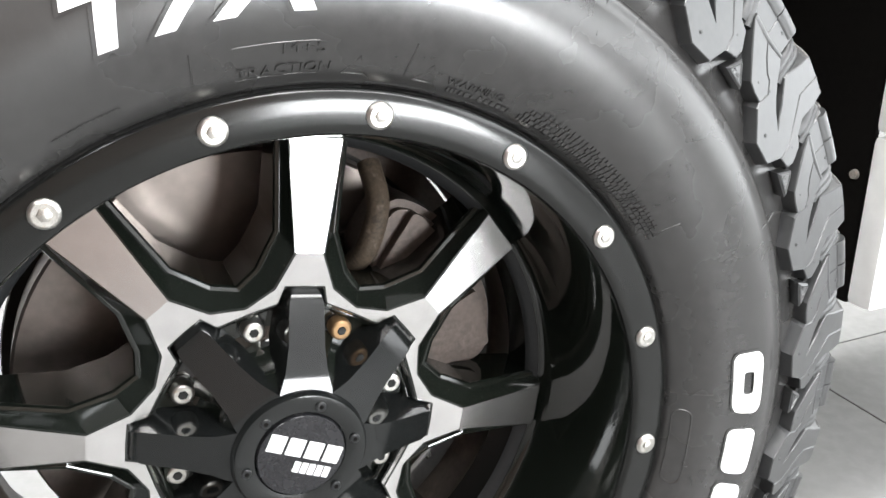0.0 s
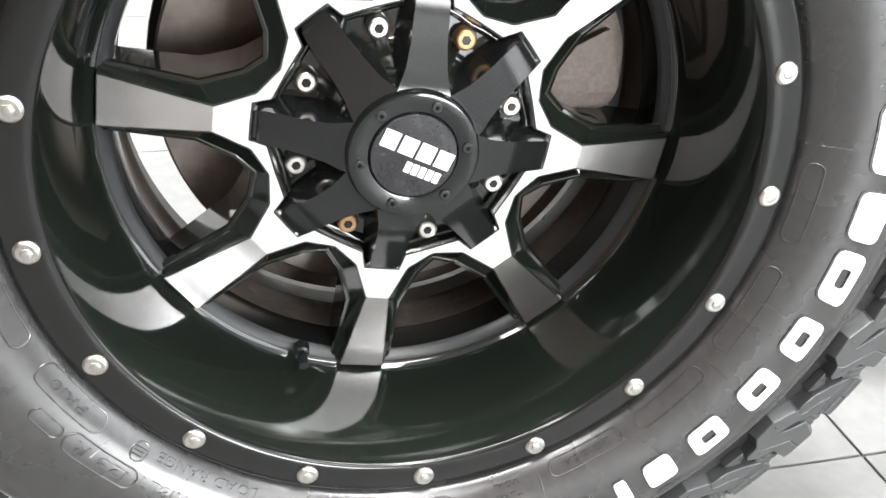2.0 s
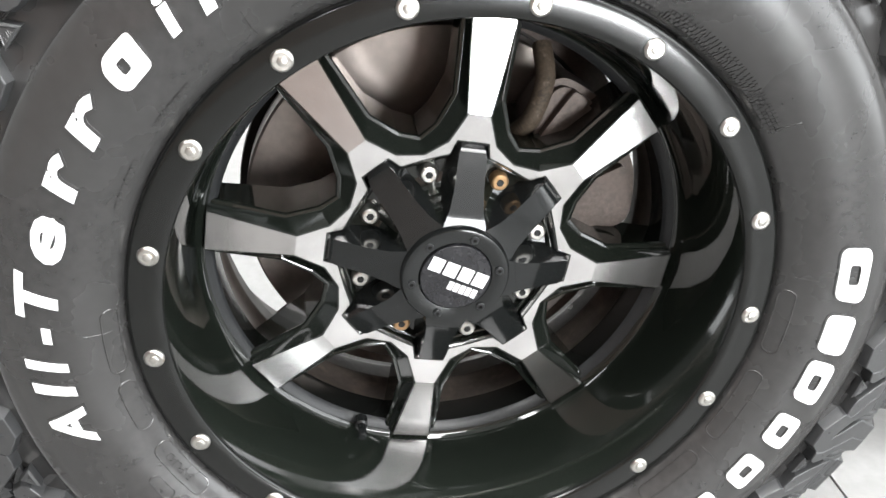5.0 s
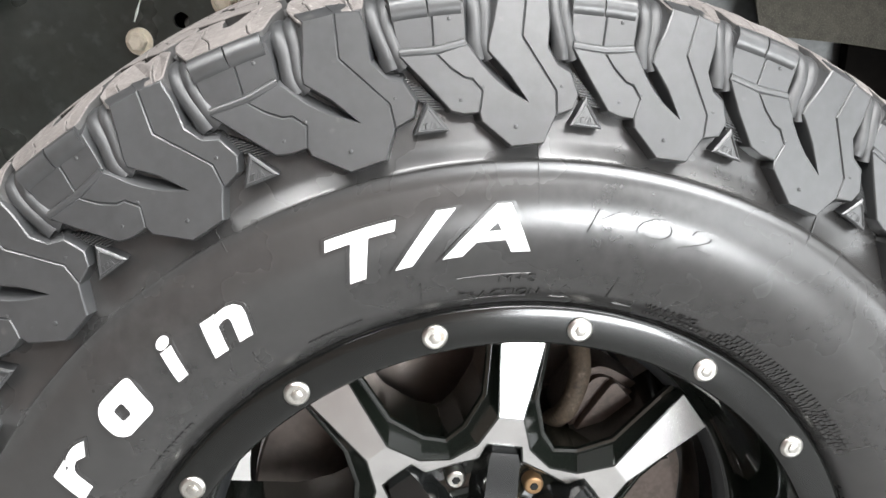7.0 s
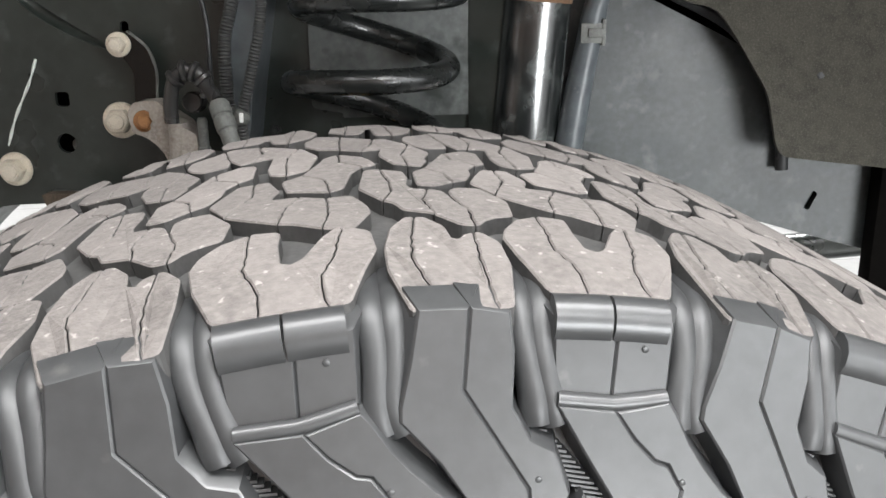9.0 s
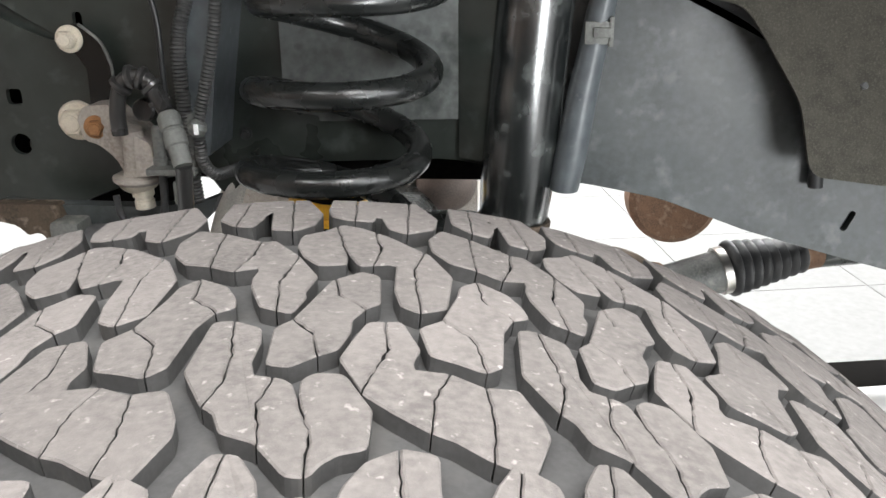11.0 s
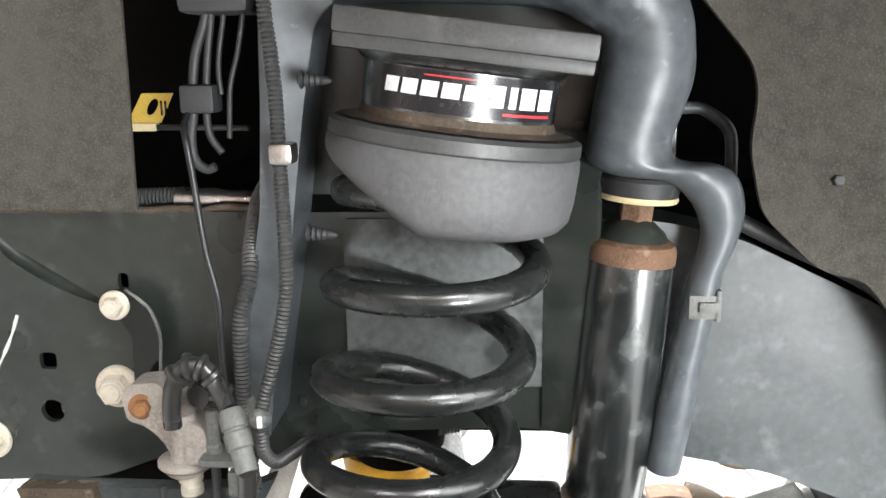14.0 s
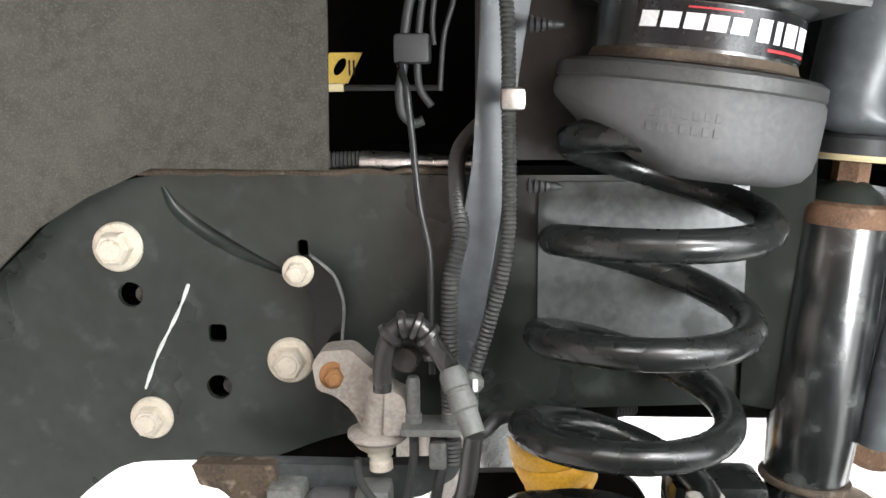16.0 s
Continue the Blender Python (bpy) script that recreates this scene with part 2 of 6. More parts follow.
def rod(bm, p0, p1, profile, n=24, mat=0):
    """A turned solid along p0 to p1; profile: (fraction along, radius)."""
    p0, p1 = Vector(p0), Vector(p1)
    way, side, top = frame_of(p1 - p0)
    rings = []
    for f, r in profile:
        c = p0.lerp(p1, f)
        rings.append([bm.verts.new(c + (side * math.cos(2 * math.pi * i / n) + top * math.sin(2 * math.pi * i / n)) * max(r, 1e-4)) for i in range(n)])
    for a, b in zip(rings, rings[1:]):
        for i in range(n):
            bm.faces.new((a[i], a[(i + 1) % n], b[(i + 1) % n], b[i])).material_index = mat
    for ring in (rings[0], rings[-1]):
        bm.faces.new(ring).material_index = mat


def smooth_path(points, steps=8):
    """Catmull-Rom through the points."""
    pts = [Vector(p) for p in points]
    pts = [pts[0] * 2 - pts[1]] + pts + [pts[-1] * 2 - pts[-2]]
    out = []
    for i in range(1, len(pts) - 2):
        a, b, c, d = pts[i - 1 : i + 3]
        for k in range(steps):
            t = k / steps
            out.append(0.5 * (2 * b + (c - a) * t + (2 * a - 5 * b + 4 * c - d) * t * t + (3 * b - a - 3 * c + d) * t**3))
    return out + [pts[-2]]


def sweep(bm, path, radius, n=12, mat=0):
    """A round bar along a path; radius: a number, or a function of the index."""
    rings = []
    side = None
    for i, p in enumerate(path):
        way = (path[min(i + 1, len(path) - 1)] - path[max(i - 1, 0)]).normalized()
        if side is None:
            side = frame_of(way)[1]
        side = (side - way * side.dot(way)).normalized()
        top = way.cross(side)
        r = radius(i) if callable(radius) else radius
        rings.append([bm.verts.new(p + (side * math.cos(2 * math.pi * k / n) + top * math.sin(2 * math.pi * k / n)) * r) for k in range(n)])
    for a, b in zip(rings, rings[1:]):
        for k in range(n):
            bm.faces.new((a[k], a[(k + 1) % n], b[(k + 1) % n], b[k])).material_index = mat
    for ring in (rings[0], rings[-1]):
        bm.faces.new(ring).material_index = mat


def rounded_box(bm, lo, hi, bevel=0.003, mat=0):
    lo, hi = Vector(lo), Vector(hi)
    made = bmesh.ops.create_cube(bm, size=1.0)["verts"]
    for v in made:
        v.co = Vector(((lo[i] + hi[i]) / 2 + v.co[i] * (hi[i] - lo[i])) for i in range(3))
    faces = {f for v in made for f in v.link_faces}
    for f in faces:
        f.material_index = mat
    if bevel:
        edges = list({e for v in made for e in v.link_edges})
        bmesh.ops.bevel(bm, geom=edges, offset=bevel, segments=2, affect="EDGES", profile=0.6)


def circle(cx, cy, r, n=20):
    return [(cx + r * math.cos(2 * math.pi * i / n), cy + r * math.sin(2 * math.pi * i / n)) for i in range(n)]


def soften(outline, radius, steps=5):
    """Round the corners of a closed outline."""
    out = []
    n = len(outline)
    for i in range(n):
        p, a, b = Vector(outline[i]), Vector(outline[i - 1]), Vector(outline[(i + 1) % n])
        r = min(radius, (a - p).length * 0.45, (b - p).length * 0.45)
        q0, q1 = p + (a - p).normalized() * r, p + (b - p).normalized() * r
        for k in range(steps + 1):
            t = k / steps
            out.append(tuple(q0 * (1 - t) ** 2 + p * 2 * t * (1 - t) + q1 * t * t))
    return out


def plate(bm, outline, d0, d1, holes=(), mat=0, depth=None):
    """A sheet across (s, z) from depth d0 (its front) to d1, with holes through it. depth: a function (s, z) added to d."""
    depth = depth or (lambda s, z: 0.0)
    loops = [outline, *holes]
    front, back = [], []
    for loop in loops:
        front.append([bm.verts.new((s, d0 + depth(s, z), z)) for s, z in loop])
        back.append([bm.verts.new((s, d1 + depth(s, z), z)) for s, z in loop])
    for side in (front, back):
        edges = []
        for ring in side:
            edges += [bm.edges.new((ring[i], ring[(i + 1) % len(ring)])) for i in range(len(ring))]
        made = bmesh.ops.triangle_fill(bm, edges=edges, use_beauty=True, use_dissolve=False)
        for g in made["geom"]:
            if isinstance(g, bmesh.types.BMFace):
                g.material_index = mat
    for a, b in zip(front, back):
        for i in range(len(a)):
            bm.faces.new((a[i], a[(i + 1) % len(a)], b[(i + 1) % len(b)], b[i])).material_index = mat


def bevel_sharp(bm, offset, segments=2, least=0.9):
    bmesh.ops.bevel(bm, geom=[e for e in bm.edges if len(e.link_faces) == 2 and e.calc_face_angle() > least], offset=offset, segments=segments, affect="EDGES", clamp_overlap=True)


def hexagon_bolt(name, at, way, size, parent, mats=(ZINC,), label="", washer=True):
    """A hexagon head with a washer face, its axis along way (towards the eye)."""
    bm = bmesh.new()
    at, way = Vector(at), Vector(way).normalized()
    if washer:
        rod(bm, at, at + way * size * 0.22, [(0, size * 1.0), (0.6, size * 1.0), (1, size * 0.92)], 28)
    rod(bm, at + way * size * 0.2, at + way * size * 0.95, [(0, size * 0.7), (0.8, size * 0.7), (1, size * 0.58)], 6)
    rod(bm, at + way * size * 0.94, at + way * size * 1.02, [(0, size * 0.45), (1, size * 0.4)], 16)
    return part(name, bm, list(mats), parent, label, smooth=20)


def interp(table, x):
    xs, ys = zip(*table)
    return float(np.interp(x, xs, ys))


def polar(a, r, y):
    a = radians(a)
    return Vector((r * math.sin(a), y, r * math.cos(a)))


# ---- room ----
ROOM = (-4.2, 5.2, -3.6, 5.6)
TILE_SIZE, JOINT = 0.48, (0.513, 0.131)


def build_room():
    x0, x1, y0, y1 = ROOM
    bm = bmesh.new()
    rounded_box(bm, (x0 - 0.2, y0 - 0.3, FLOOR - 0.2), (x1 + 0.3, y1 + 0.2, FLOOR - 0.004), 0)
    floor = alone("floor", bm, GROUT, "grey tiled workshop floor with dark thin joints", "floor", kind="structure", smooth=0)
    walls = (("wall_north", (x0, y1, FLOOR), (x1, y1 + 0.2, CEIL)), ("wall_south_1", (x0, y0 - 0.2, FLOOR), (BAY[0], y0, CEIL)), ("wall_south_3", (BAY[0], y0 - 0.2, BAY[3]), (BAY[1], y0, CEIL)), ("wall_south_4", (BAY[1], y0 - 0.2, FLOOR), (SIDE_BAY[0], y0, CEIL)), ("wall_south_2", (SIDE_BAY[0], y0 - 0.2, SIDE_BAY[3]), (SIDE_BAY[1], y0, CEIL)), ("wall_south_5", (SIDE_BAY[0], y0 - 0.2, FLOOR), (SIDE_BAY[1], y0, SIDE_BAY[2])), ("wall_south_6", (SIDE_BAY[1], y0 - 0.2, FLOOR), (x1, y0, CEIL)),
             ("wall_east_1", (x1, y0 - 0.2, FLOOR), (x1 + 0.2, DOOR[0], CEIL)), ("wall_east_2", (x1, DOOR[1], FLOOR), (x1 + 0.2, y1 + 0.2, CEIL)), ("wall_east_3", (x1, DOOR[0], DOOR[3]), (x1 + 0.2, DOOR[1], CEIL)), ("wall_west", (x0 - 0.2, y0 - 0.2, FLOOR), (x0, y1 + 0.2, CEIL)))
    for name, lo, hi in walls:
        bm = bmesh.new()
        rounded_box(bm, lo, hi, 0)
        # Brown on these two unseen walls tints the wheel's reflections.
        brown = name in ("wall_south_1", "wall_west")
        alone(name, bm, BROWN_WALL if brown else WALL_PAINT, "plain brown painted workshop wall" if brown else "plain grey painted workshop wall", "wall", kind="structure", smooth=0)
    bm = bmesh.new()
    rounded_box(bm, (x0 - 0.2, y0 - 0.2, CEIL), (x1 + 0.2, y1 + 0.2, CEIL + 0.2), 0)
    alone("ceiling", bm, WALL_PAINT, "plain grey workshop ceiling", "ceiling", kind="structure", smooth=0)
    for x, y, sx, sy, _ in LAMPS:
        lamp = thing("ceiling_light", (x, y, CEIL), "long flat white ceiling light panel, added out of view", "ceiling light", "ceiling lights")
        bm = bmesh.new()
        rounded_box(bm, (x - sx / 2 - 0.03, y - sy / 2 - 0.03, CEIL - 0.06), (x + sx / 2 + 0.03, y + sy / 2 + 0.03, CEIL - 0.001), 0.006)
        part("housing", bm, WALL_PAINT, lamp)
    return floor


def build_tiles(floor):
    """Square tiles with a thin recessed joint; the near ones stand alone, the far ones are joined."""
    x0, x1, y0, y1 = ROOM
    bm = bmesh.new()
    h = TILE_SIZE / 2 - 0.0016
    rounded_box(bm, (-h, -h, -0.004), (h, h, 0), 0.0012)
    me = bpy.data.meshes.new("tile")
    bm.to_mesh(me)
    bm.free()
    me.materials.append(TILE)
    far = bmesh.new()
    i0, i1 = math.floor((x0 - JOINT[0]) / TILE_SIZE), math.ceil((x1 - JOINT[0]) / TILE_SIZE)
    j0, j1 = math.floor((y0 - JOINT[1]) / TILE_SIZE), math.ceil((y1 - JOINT[1]) / TILE_SIZE)
    for i in range(i0, i1):
        for j in range(j0, j1):
            x, y = JOINT[0] + (i + 0.5) * TILE_SIZE, JOINT[1] + (j + 0.5) * TILE_SIZE
            if -1.2 < x < 2.6 and -0.9 < y < 3.6:
                ob = new("tile", me)
                ob.location = (x, y, FLOOR)
                ob.parent = floor
            else:
                rounded_box(far, (x - h, y - h, FLOOR - 0.004), (x + h, y + h, FLOOR), 0)
    tagged(part("tile_field", far, TILE, floor, "", smooth=0), kind="stuff")


room_floor = build_room()

# ---- wheel ----
SPOKE0 = 9.6
wheel = thing("alloy_wheel", (0, 0, 0), "black and machined eight-spoke alloy wheel with riveted lip", "wheel")


def build_barrel():
    bm = bmesh.new()
    lathe(bm, [(0.2465, 0.012), (0.2475, 0.004), (0.2462, 0.0008)], 160)
    part("rim_edge", bm, MACHINED, wheel, "thin bright machined rim edge")
    bm = bmesh.new()
    lathe(bm, [(0.2462, 0.0008), (0.2452, -0.0004), (0.2435, -0.0010), (0.2390, -0.0016), (0.2335, -0.0019), (0.2280, -0.0017), (0.2240, -0.0012), (0.2222, -0.0003), (0.2210, 0.0014), (0.2206, 0.004)], 160)
    part("lip_ring", bm, LIP_BLACK, wheel, "gloss black lip ring", smooth=40)
    bm = bmesh.new()
    lathe(bm, [(0.2206, 0.004), (0.2172, 0.016), (0.2135, 0.040), (0.2105, 0.068), (0.2082, 0.088), (0.2060, 0.0945), (0.2030, 0.0975), (0.2015, 0.0985)], 160)
    part("outer_barrel", bm, GLOSS_BLACK, wheel, "deep gloss black outer barrel", smooth=50)
    bm = bmesh.new()
    lathe(bm, [(0.2025, 0.0975), (0.2018, 0.100), (0.1965, 0.1035), (0.1945, 0.107)], 128)
    part("barrel_step", bm, STEP_BLACK, wheel, "dull black step behind the spokes")
    bm = bmesh.new()
    lathe(bm, [(0.1945, 0.107), (0.1940, 0.120), (0.1950, 0.136)], 128)
    part("barrel_neck", bm, LIP_BLACK, wheel, "black band behind the step", smooth=40)
    bm = bmesh.new()
    lathe(bm, [(0.1950, 0.136), (0.1972, 0.142), (0.1985, 0.168), (0.1968, 0.171), (0.1968, 0.177), (0.1990, 0.180), (0.1995, 0.200), (0.2050, 0.210), (0.2220, 0.235), (0.2320, 0.280), (0.2360, 0.284)], 128)
    part("inner_barrel", bm, BARREL_DUST, wheel, "brake-dusted inner barrel")


def build_rivets():
    for k in range(17):
        a = (k - 15.5) * 360 / 17
        bm = bmesh.new()
        p = polar(a, 0.233, -0.001)
        rod(bm, p, p + Vector((0, -0.0032, 0)), [(0, 0.0076), (0.55, 0.0076), (0.85, 0.0068), (1, 0.0058)], 24)
        q = p + Vector((0, -0.0032, 0))
        rod(bm, q, q + Vector((0, -0.0012, 0)), [(0, 0.0036), (0.7, 0.0034), (1, 0.0024)], 6)
        part("rivet", bm, STEEL, wheel, smooth=25)


def spoke_y(r):
    return interp([(0.08, 0.0845), (0.1045, 0.0825), (0.128, 0.0795), (0.201, 0.0925)], r)


def build_spokes():
    half = {"T": (0.0178, 0.2008), "S": (0.0092, 0.1285), "W": (0.0197, 0.1030), "V": (0.0370, 0.0894),
            "K": (0.0128, 0.1042), "w": (0.0160, 0.0921), "v": (0.0351, 0.0847)}
    out = {"T": (0.0205, 0.2012), "S": (0.0176, 0.1370), "W": (0.0274, 0.1105), "V": (0.0396, 0.0957)}
    for k in range(8):
        turn = Matrix.Rotation(radians(SPOKE0 + 45 * k), 4, "Y")
        bm = bmesh.new()
        for sign in (1, -1):
            def vert(p, y):
                return bm.verts.new((p[0] * sign, y, p[1]))
            f = {n: vert(p, spoke_y(math.hypot(*p))) for n, p in half.items()}
            t0, s0, k0 = (vert((0, r), spoke_y(r)) for r in (0.2008, 0.1285, 0.1045))
            for names in ((t0, f["T"], f["S"], s0), (s0, f["S"], f["K"], k0), (f["S"], f["W"], f["w"], f["K"]), (f["W"], f["V"], f["v"], f["w"])):
                bm.faces.new(names).material_index = 0
            # black chamfer and side walls, in two steps
            low = {n: vert(p, spoke_y(math.hypot(*p)) + 0.009) for n, p in out.items()}
            mid = {n: vert((p[0] * 1.0 + (0.0011 if n != "V" else 0.0004), p[1] + (0.0 if n in "T" else 0.0011)), spoke_y(math.hypot(*p)) + 0.0105) for n, p in out.items()}
            deep = {n: vert((p[0] * 1.0 + (0.0020 if n != "V" else 0.0008), p[1] + (0.0 if n in "T" else 0.0022)), 0.148 if n != "T" else 0.138) for n, p in out.items()}
            for a, b in (("T", "S"), ("S", "W"), ("W", "V")):
                bm.faces.new((f[a], f[b], low[b], low[a])).material_index = 1
                bm.faces.new((low[a], low[b], mid[b], mid[a])).material_index = 1
                bm.faces.new((mid[a], mid[b], deep[b], deep[a])).material_index = 1
            tip = [vert((0, 0.2012), spoke_y(0.2) + 0.009), vert((0, 0.2012), 0.138)]
            bm.faces.new((t0, f["T"], low["T"], tip[0])).material_index = 1
            bm.faces.new((tip[0], low["T"], deep["T"], tip[1])).material_index = 1
            # inner wall into the hub pocket
            pocket = {n: vert((half[n][0] * 0.97, half[n][1] * 0.955), 0.0965) for n in "Kwv"}
            k1 = vert((0, 0.0998), 0.0965)
            bevel = {n: vert((half[n][0] * 0.985, half[n][1] * 0.972), spoke_y(math.hypot(*half[n])) + 0.0026) for n in "Kwv"}
            k2 = vert((0, 0.1016), spoke_y(0.1045) + 0.0026)
            for a, b in (("K", "w"), ("w", "v")):
                bm.faces.new((f[a], f[b], bevel[b], bevel[a])).material_index = 0
                bm.faces.new((bevel[a], bevel[b], pocket[b], pocket[a])).material_index = 1
            bm.faces.new((k0, f["K"], bevel["K"], k2)).material_index = 0
            bm.faces.new((k2, bevel["K"], pocket["K"], k1)).material_index = 1
        bmesh.ops.remove_doubles(bm, verts=bm.verts, dist=0.00004)
        bmesh.ops.recalc_face_normals(bm, faces=bm.faces)
        bmesh.ops.bevel(bm, geom=[e for e in bm.edges if len(e.link_faces) == 2 and e.calc_face_angle() > 0.35], offset=0.0007, segments=2, affect="EDGES", material=1, clamp_overlap=True)
        # a rounded bead along each black side
        for sign in (1, -1):
            line = [Vector((sign * (out[n][0] + 0.0012), spoke_y(math.hypot(*out[n])) + 0.0125, out[n][1] + (0.0 if n == "T" else 0.0012))) for n in "TSWV"]
            sweep(bm, line[:1] + [line[0].lerp(line[1], 0.5)] + line[1:], 0.0030, 8, 1)
        part("spoke", bm, [MACHINED, GLOSS_BLACK], wheel, "machined face with gloss black sides", m=turn, smooth=3)


def build_hub():
    bm = bmesh.new()
    lathe(bm, [(0.030, 0.092), (0.060, 0.0955), (0.0930, 0.0968), (0.0940, 0.104), (0.094, 0.15), (0.085, 0.16)], 96)
    part("hub_pad", bm, GLOSS_BLACK, wheel, smooth=40)
    bm = bmesh.new()
    lathe(bm, [(0.0440, 0.0560), (0.0500, 0.0640), (0.0545, 0.0760), (0.0600, 0.0880), (0.0680, 0.0950), (0.0780, 0.0968)], 96)
    part("hub_cone", bm, GLOSS_BLACK, wheel, "gloss black cone round the centre cap", smooth=60)
    # half-width, radius, depth along one arm: flared at its root, with a sloped outer end
    ridge = [(0.0185, 0.036, 0.0530), (0.0165, 0.046, 0.0548), (0.0138, 0.055, 0.0580), (0.0120, 0.070, 0.0640), (0.0113, 0.0960, 0.0742), (0.0098, 0.1010, 0.0775), (0.0070, 0.1048, 0.0850)]
    foot = [(0.0215, 0.036, 0.094), (0.0205, 0.046, 0.094), (0.0190, 0.055, 0.095), (0.0168, 0.070, 0.096), (0.0148, 0.0960, 0.0966), (0.0130, 0.1015, 0.0966), (0.0095, 0.1062, 0.0966)]
    for k in range(8):
        turn = Matrix.Rotation(radians(SPOKE0 + 45 * k), 4, "Y")
        bm = bmesh.new()
        rows = [[bm.verts.new((sign * w, y, r)) for w, r, y in table] for sign, table in ((-1, foot), (-1, ridge), (1, ridge), (1, foot))]
        for a, b in zip(rows, rows[1:]):
            for i in range(len(ridge) - 1):
                bm.faces.new((a[i], a[i + 1], b[i + 1], b[i]))
        bm.faces.new([row[-1] for row in rows])
        crest = {*rows[1], *rows[2]}
        bmesh.ops.bevel(bm, geom=[e for e in bm.edges if all(v in crest for v in e.verts) and e.calc_face_angle(0) > 0.5], offset=0.0014, segments=3, affect="EDGES")
        part("hub_arm", bm, SATIN_BLACK, wheel, "satin black raised hub arm", m=turn, smooth=25)
    # a raised black rim between two arms, along the machined star's inner edge
    for k in range(8):
        a = SPOKE0 - 22.5 + 45 * k
        bm = bmesh.new()
        sweep(bm, [polar(a + da, r, 0.0945) for da, r in ((-14.0, 0.0900), (-7.5, 0.0885), (0, 0.0868), (7.5, 0.0885), (14.0, 0.0900))], 0.0030, 10)
        part("pocket_rim", bm, GLOSS_BLACK, wheel, smooth=60)
    rusty = (1, 5)
    for k in range(8):
        a = SPOKE0 - 22.5 + 45 * k
        p = polar(a, 0.0772, 0.0975)
        bm = bmesh.new()
        rod(bm, p, p + Vector((0, -0.002, 0)), [(0, 0.0098), (1, 0.0092)], 24, 1)
        rod(bm, p + Vector((0, -0.001, 0)), p + Vector((0, -0.0125, 0)), [(0, 0.0076), (0.78, 0.0076), (0.93, 0.0068), (1, 0.0056)], 24)
        q = p + Vector((0, -0.0125, 0))
        rod(bm, q, q + Vector((0, -0.0006, 0)), [(0, 0.0034), (1, 0.0030)], 6, 1)
        part("lug_nut", bm, [BRASS if k in rusty else STEEL, SATIN_BLACK], wheel, "tarnished gold lug nut" if k in rusty else "silver socket-head lug nut", smooth=25)
    bm = bmesh.new()
    lathe(bm, [(0.0470, 0.095), (0.0462, 0.062), (0.0448, 0.0525), (0.0430, 0.0498), (0.0405, 0.0492), (0.0305, 0.0515), (0.0296, 0.0528)], 80)
    cap = part("centre_cap", bm, SATIN_BLACK, wheel, "satin black centre cap", smooth=30)
    bm = bmesh.new()
    lathe(bm, [(0.0296, 0.0528), (0.0290, 0.0500), (0.0286, 0.0496), (0.0001, 0.0492)], 64)
    part("cap_badge", bm, LABEL_BLACK, cap, "round black badge", smooth=30)
    for k in range(6):
        p = polar(24 + 60 * k, 0.0362, 0.0500)
        bm = bmesh.new()
        rod(bm, p, p + Vector((0, -0.0016, 0)), [(0, 0.0034), (0.7, 0.0034), (1, 0.0028)], 16)
        rod(bm, p + Vector((0, -0.0016, 0)), p + Vector((0, -0.0018, 0)), [(0, 0.0016), (1, 0.0014)], 6, 1)
        part("cap_screw", bm, [STEP_BLACK, VOID_BLACK], cap, smooth=25)
    # the badge's lettering as plain slanted bars, in two rows
    rows = [(-0.0255, -0.0010, 0.0112, 0.0125, 4, 0.0132), (-0.0030, -0.0120, 0.0044, 0.0078, 5, 0.0053)]
    tilt = Matrix.Rotation(radians(26), 4, "Y")
    for x0, z0, w, h, count, step in rows:
        for i in range(count):
            bm = bmesh.new()
            x = x0 + i * step
            rounded_box(bm, (x, 0.0484, z0), (x + w, 0.0494, z0 + h), 0.0005)
            part("badge_bar", bm, LABEL_WHITE, cap, "white badge bar", m=tilt, smooth=0)
    bm = bmesh.new()
    p = polar(192 + 12, 0.196, 0.100)
    rod(bm, p, p + Vector((0, -0.026, 0)), [(0, 0.0065), (0.35, 0.006), (0.4, 0.0042), (0.95, 0.0042), (1, 0.0034)], 16)
    part("valve_stem", bm, SATIN_BLACK, wheel)


build_barrel()
build_rivets()
build_spokes()
build_hub()

# ---- brake ----
brake = thing("disc_brake", (0, 0.2, 0), "dusty iron brake disc and caliper behind the spokes", "brake")


